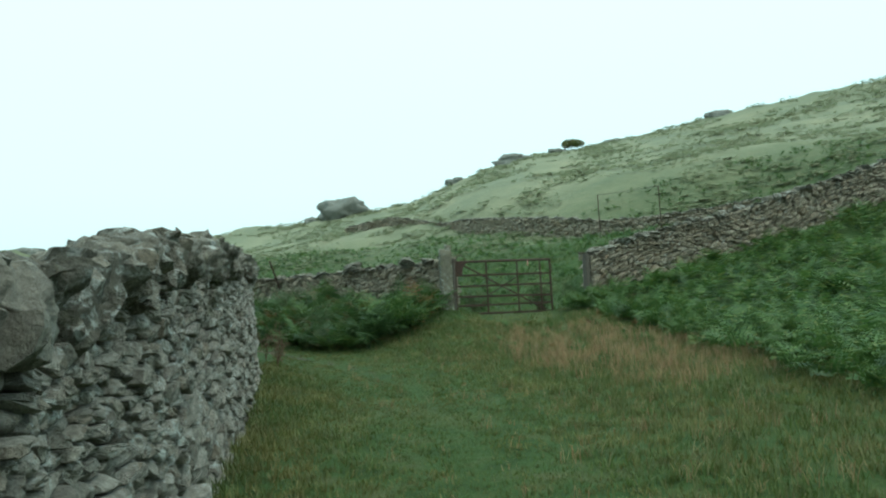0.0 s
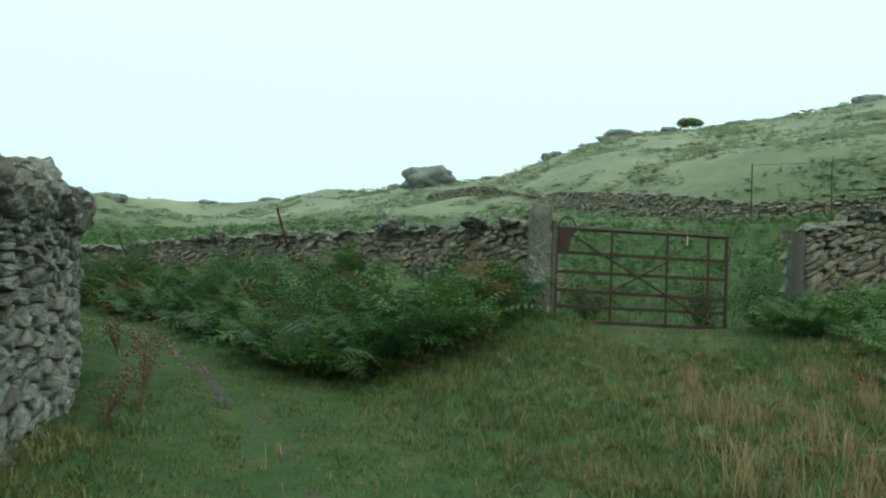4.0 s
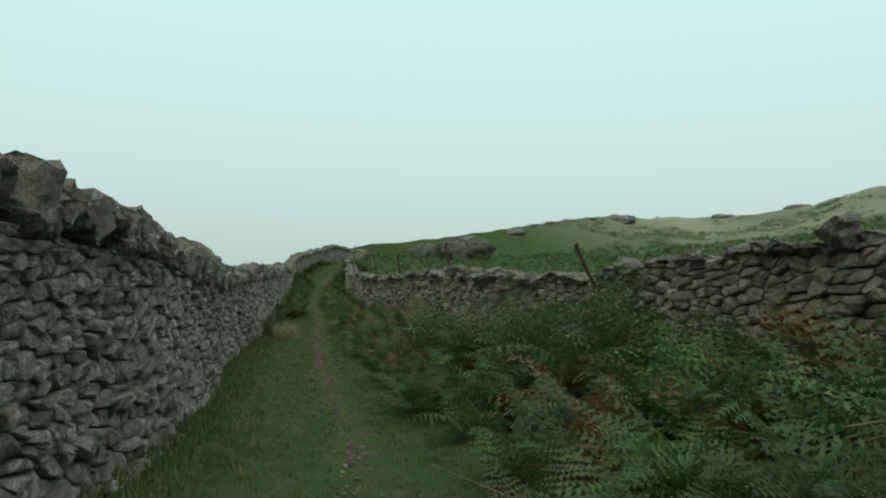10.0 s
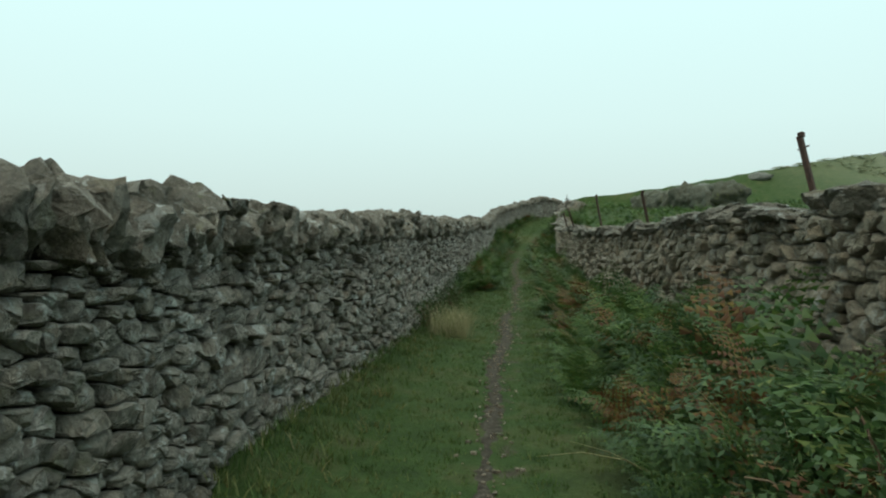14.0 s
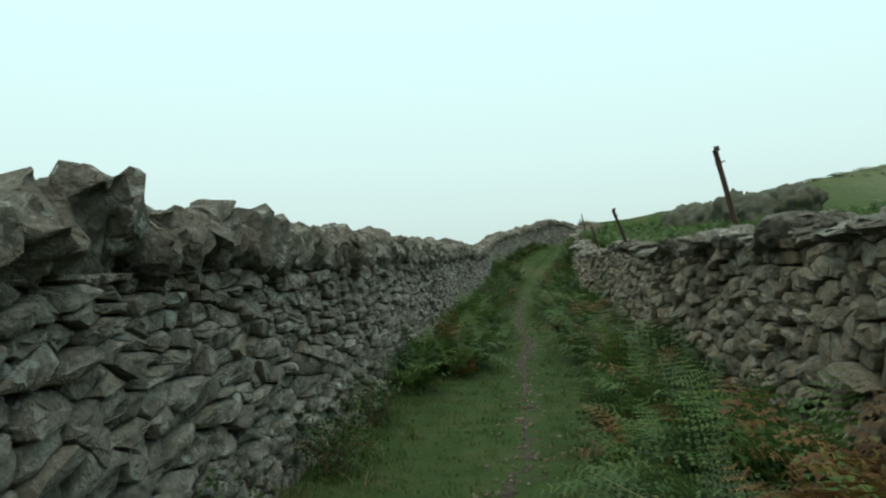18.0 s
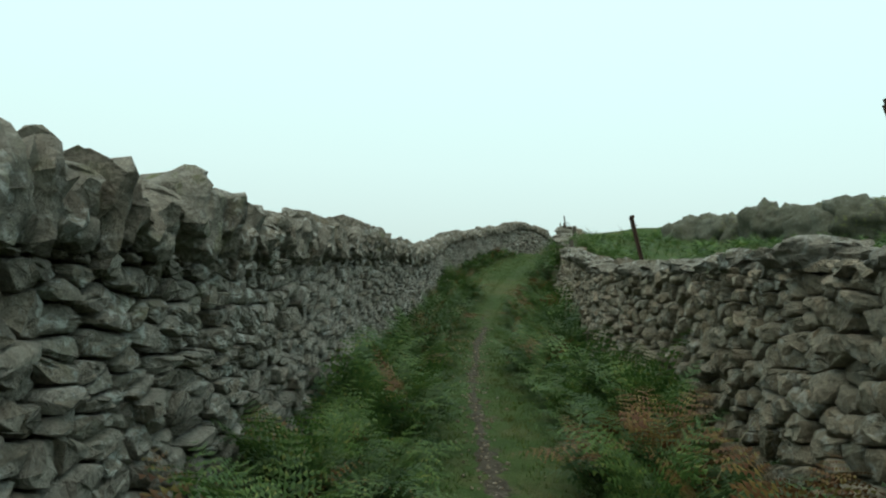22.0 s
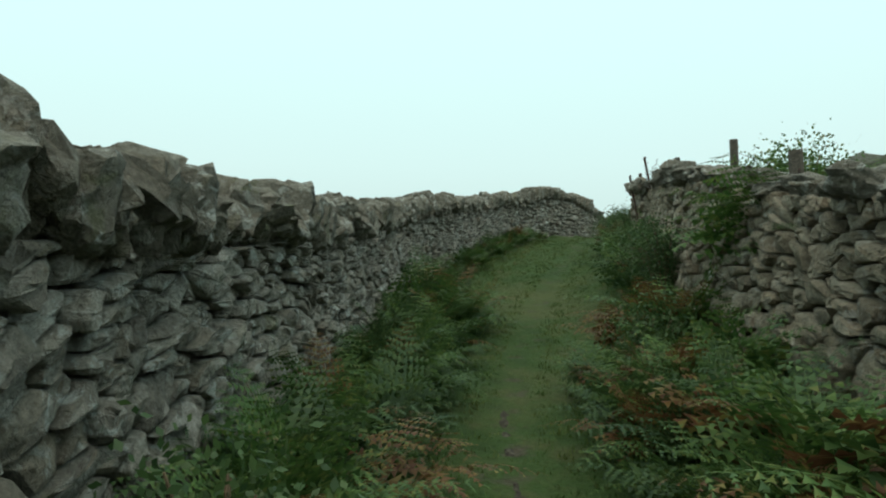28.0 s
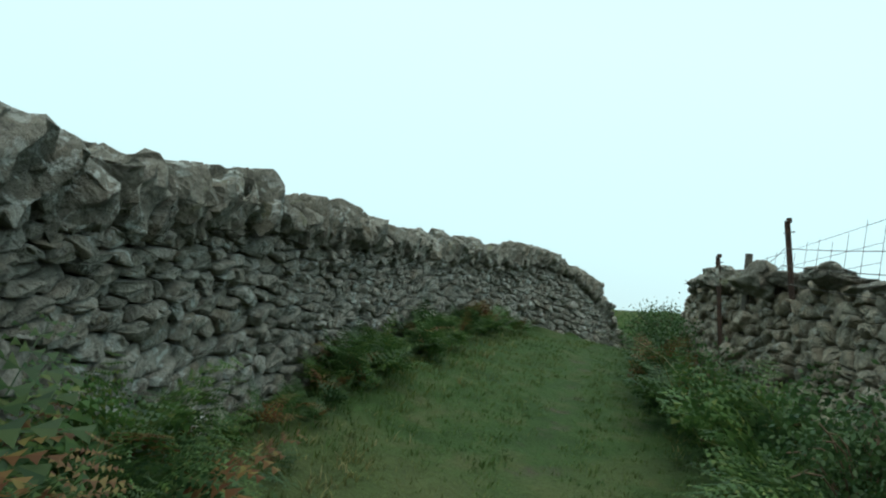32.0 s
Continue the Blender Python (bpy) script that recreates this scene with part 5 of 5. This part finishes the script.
def verge_tuft(xy):
    dl, sl, _ = nearest(left_l, xy)
    x, y = xy[:, 0], xy[:, 1]
    tuft = ((x + 16.9) / 0.3) ** 2 + ((y - 21.15) / 0.3) ** 2 < 1
    tuft |= ((x + 17.45) / 0.24) ** 2 + ((y - 21.6) / 0.24) ** 2 < 1
    return tuft & (sl > 0) & (dl > 0.05)


tuft_xy = scatter((-20, 18, -14, 24), 150, verge_tuft, 55)
blades(tuft_xy, np.full(len(tuft_xy), 0.40), 0.003, 7, M_BENT, "pale_grass", "pale bleached tuft of long grass by the wall", 64, 1.1)
straw_xy = scatter((-0.5, -5, 7, 8), 55, straw_patch, 54)
blades(straw_xy, (0.24 + 0.14 * waves(straw_xy, 0.9, 63)) * np.where(((straw_xy - (3.8, 2.6)) ** 2 / (3.6, 15)).sum(1) < 1, 1.0, 0.5), 0.003, 6, M_STRAW, "dry_grass", "tall bleached dry grass in seed", 56, 0.9)


def rank(xy):
    dc, sc, dr, sr, dl, sl = plan(xy)
    inside = (sr < 0) & (sl > 0) & (dl > 0.03) & (dr > 0.1)
    return inside & ((dl < 0.4) | ((dc > 0.85) & (dc < 1.6)) | ((xy[:, 0] > 1.2) & (xy[:, 1] > 3) & (xy[:, 1] < 9.3)))


rank_xy = np.vstack([scatter((-2, -6, 7, 10), 34, rank, 57), scatter((-42, 8, 2, 50), 24, rank, 58)])
blades(rank_xy, 0.06 + 0.06 * np.abs(waves(rank_xy, 1.3, 62)), 0.006, 6, M_RANK, "long_grass", "longer tussocky grass along the verges", 59, 1.7)
field_xy = scatter((-44, 8, 22, 58), 9, lambda q: (nearest(right_l, q)[1] > 0) & (nearest(right_l, q)[0] < 14) & (nearest(right_l, q)[0] > 0.5), 60)
blades(field_xy, np.full(len(field_xy), 0.2), 0.008, 8, M_GRASS, "field_grass", "rough grass in the field behind the wall", 61, 1.1, False)


# broad-leaved scrub: brambles and nettles
def scrub(name, x, y, size, seed, mat, label, leaves=3000, leaf=0.036):
    """A low bush of arching stems set with small pointed leaves, uneven in outline."""
    g = np.random.RandomState(seed)
    z = gz(x, y)
    root = thing(name, (x, y, z), label, "bush", "scrub along the lane")
    bm = bmesh.new()
    lv, lf = [], []
    stems = 26
    for k in range(stems):
        a = g.uniform(0, 6.283)
        r_ = g.uniform(0.25, 1.0)
        tip = Vector((math.cos(a) * r_ * size[0] / 2, math.sin(a) * r_ * size[1] / 2, size[2] * g.uniform(0.55, 1.05) * (1.1 - 0.5 * r_ * r_)))
        prev = Vector((tip.x * 0.15, tip.y * 0.15, -0.05))
        start = prev.copy()
        for q in range(1, 6):
            f_ = q / 5
            p_ = start.lerp(tip, f_) + Vector((0, 0, 0.25 * size[2] * math.sin(f_ * math.pi)))
            rod(bm, prev, p_, 0.005, 0.004, 4)
            prev = p_
            for _ in range(leaves // stems // 5 + 1):
                c = p_ + Vector(g.normal(0, 0.095, 3))
                u = Vector(g.normal(size=3)).normalized() * leaf * g.uniform(0.6, 1.3)
                w_ = u.cross(Vector(g.normal(size=3))).normalized() * leaf * 0.32
                n0 = len(lv)
                lv.extend([c - u * 0.5, c + w_, c + u * 0.6, c - w_])
                lf.extend([(n0, n0 + 1, n0 + 2), (n0, n0 + 2, n0 + 3)])
    part("stem", bm, M_STEM, root)["kind"] = "stuff"
    ob = new("leaves", mesh_of("leaves", [tuple(q) for q in lv], lf, mat))
    ob.parent = root
    ob["kind"] = "stuff"
    return root


for k, (x, y, w_, h_) in enumerate(((-0.9, 8.2, 1.5, 1.0), (-1.9, 11.0, 1.5, 1.2), (-3.2, 12.9, 1.5, 1.15), (-6.2, 16.25, 1.3, 1.2), (-7.7, 16.95, 1.4, 1.2), (-9.6, 17.6, 1.2, 0.75),
                                    (-28.9, 31.9, 0.8, 0.75), (-30.0, 33.0, 0.8, 0.7), (-31.3, 34.1, 0.8, 0.75), (-32.9, 38.1, 0.6, 0.55),
                                    (-34.2, 40.15, 0.8, 0.8), (-34.85, 40.75, 0.75, 0.65), (-35.75, 42.0, 0.9, 0.75), (-36.4, 38.75, 0.45, 0.4), (-37.5, 43.8, 0.8, 0.6),
                                    (-39.0, 45.4, 0.9, 0.75), (-39.9, 46.7, 1.0, 0.8), (-40.7, 47.9, 1.0, 0.75), (-41.2, 49.2, 0.9, 0.7))):
    scrub("bramble_bush", x, y, (w_, w_, h_), 70 + k, M_NETTLE, "dark tangled bramble growing out of the bracken", 3000 if h_ < 0.97 or y < 20 else 5500)


for k, (x, y, w_, h_) in enumerate(((-17.55, 21.2, 0.5, 0.32), (-18.2, 21.8, 0.5, 0.3), (-19.4, 22.95, 0.6, 0.34), (-20.3, 23.75, 0.5, 0.3))):
    scrub("weed_clump", x, y, (w_, w_, h_), 140 + k, M_NETTLE, "low brown-green weeds at the foot of a wall", 900, 0.03)
for x, y, top_ in ((-32.1, 38.9, 2.92), (-32.75, 39.75, 2.98)):
    scrub("bramble_bush", x, y, (0.8, 0.8, (top_ - gz(x, y)) * 0.95), int(200 - x), M_FERN, "green leafy bush rising behind the field wall", 6500, 0.034)
for x, y, w_, h_ in ((3.1, 9.85, 0.9, 0.6), (4.9, 9.9, 0.9, 0.75), (5.6, 9.5, 0.6, 0.7)):
    scrub("nettle_clump", x, y, (w_, w_ * 0.7, h_), int(90 + x * 10), M_NETTLE, "dark nettles growing through the foot of a gate", 1800)


def dead_dock(x, y, h, seed):
    """A dried, branching dock with seed heads."""
    g = np.random.RandomState(seed)
    root = thing("dead_dock", (x, y, gz(x, y)), "dry brown dock with seed heads against the wall", "weed", "dead weeds by the wall")
    seeds = bmesh.new()
    for k in range(6):
        bm = bmesh.new()
        a = g.uniform(0, 6.283)
        tip = Vector((math.cos(a) * 0.3 * h, math.sin(a) * 0.3 * h, h * g.uniform(0.7, 1.05)))
        prev = Vector((0, 0, -0.03))
        for q in range(1, 7):
            f_ = q / 6
            p_ = Vector((tip.x * f_**1.4, tip.y * f_**1.4, tip.z * f_))
            rod(bm, prev, p_, 0.007 * (1.1 - f_ * 0.7), 0.007 * (1.0 - f_ * 0.7), 5)
            prev = p_
            if q > 2:
                for _ in range(3):
                    c = p_ + Vector(g.normal(0, 0.025, 3)) * 2
                    rod(bm, p_, c, 0.002, sides=4)
                    bmesh.ops.create_icosphere(seeds, subdivisions=1, radius=g.uniform(0.008, 0.016), matrix=Matrix.Translation(c))
        part("stem", bm, M_STEM, root)["kind"] = "stuff"
    part("seed_head", seeds, M_STEM, root, "clustered rust-brown seed heads")["kind"] = "stuff"


for k, (x, y, h) in enumerate(((-1.8, 5.0, 0.72), (-2.1, 5.9, 0.6), (-1.75, 4.2, 0.45), (-3.0, 7.4, 0.5), (-3.35, 15.35, 2.3 - gz(-3.35, 15.35)))):
    dead_dock(x, y, h, 90 + k)

# fine gravel showing in the worn middle of the track, joined
def gravel():
    g = np.random.RandomState(81)
    v_, f_, n_ = [], [], 0
    for _ in range(1500):
        k = int(g.uniform(0.08, 0.85) * len(trod_mid))
        if not 6 < trod_mid[k, 1] < 36:
            continue
        xy_ = trod_mid[k] + t_left[k] * g.normal(0, 0.10)
        _, co, fa = BLOCKS[int(g.randint(len(BLOCKS)))]
        sz = g.uniform(0.012, 0.035)
        a = g.uniform(0, 6.28)
        turn = np.array([[math.cos(a), -math.sin(a), 0], [math.sin(a), math.cos(a), 0], [0, 0, 1]])
        v_.append((co * (sz, sz * 0.8, sz * 0.6)) @ turn.T + (xy_[0], xy_[1], sheet_z(xy_[None])[0] + 0.012))
        f_.append(fa + n_)
        n_ += len(co)
    ob = new("gravel", mesh_of("gravel", np.vstack(v_), np.vstack(f_), M_BROWN))
    tagged(ob, "small brown stones showing in the worn track", "gravel", kind="stuff")


gravel()

# loose stones on the track and verge
for k in range(18):
    u = prng.uniform(0.5, 0.86)
    c = lane_l[int(u * len(lane_l))]
    x, y = c[0] + prng.normal(0, 0.25), c[1] + prng.normal(0, 0.3)
    ob = new("loose_stone", ROCKS[M_BROWN.name][k % 20][0])
    s_ = prng.uniform(0.04, 0.12)
    ob.matrix_basis = Matrix.Translation((x, y, gz(x, y) + s_ * 0.12)) @ Euler((0, 0, prng.uniform(0, 6))).to_matrix().to_4x4() @ Matrix.Diagonal((s_, s_ * 0.8, s_ * 0.5, 1))
    tagged(ob, "small brown-grey stone lying in the grass", "stone", "loose stones on the track")

# a flat reddish stone on the edge of the track
ob = new("flat_stone", ROCKS[M_BROWN.name][7][0])
ob.matrix_basis = Matrix.Translation((-22.76, 26.33, gz(-22.76, 26.33) + 0.025)) @ Euler((0.05, 0.04, 0.9)).to_matrix().to_4x4() @ Matrix.Diagonal((0.21, 0.15, 0.08, 1))
tagged(ob, "flat brown stone lying at the edge of the track", "stone", "loose stones on the track")
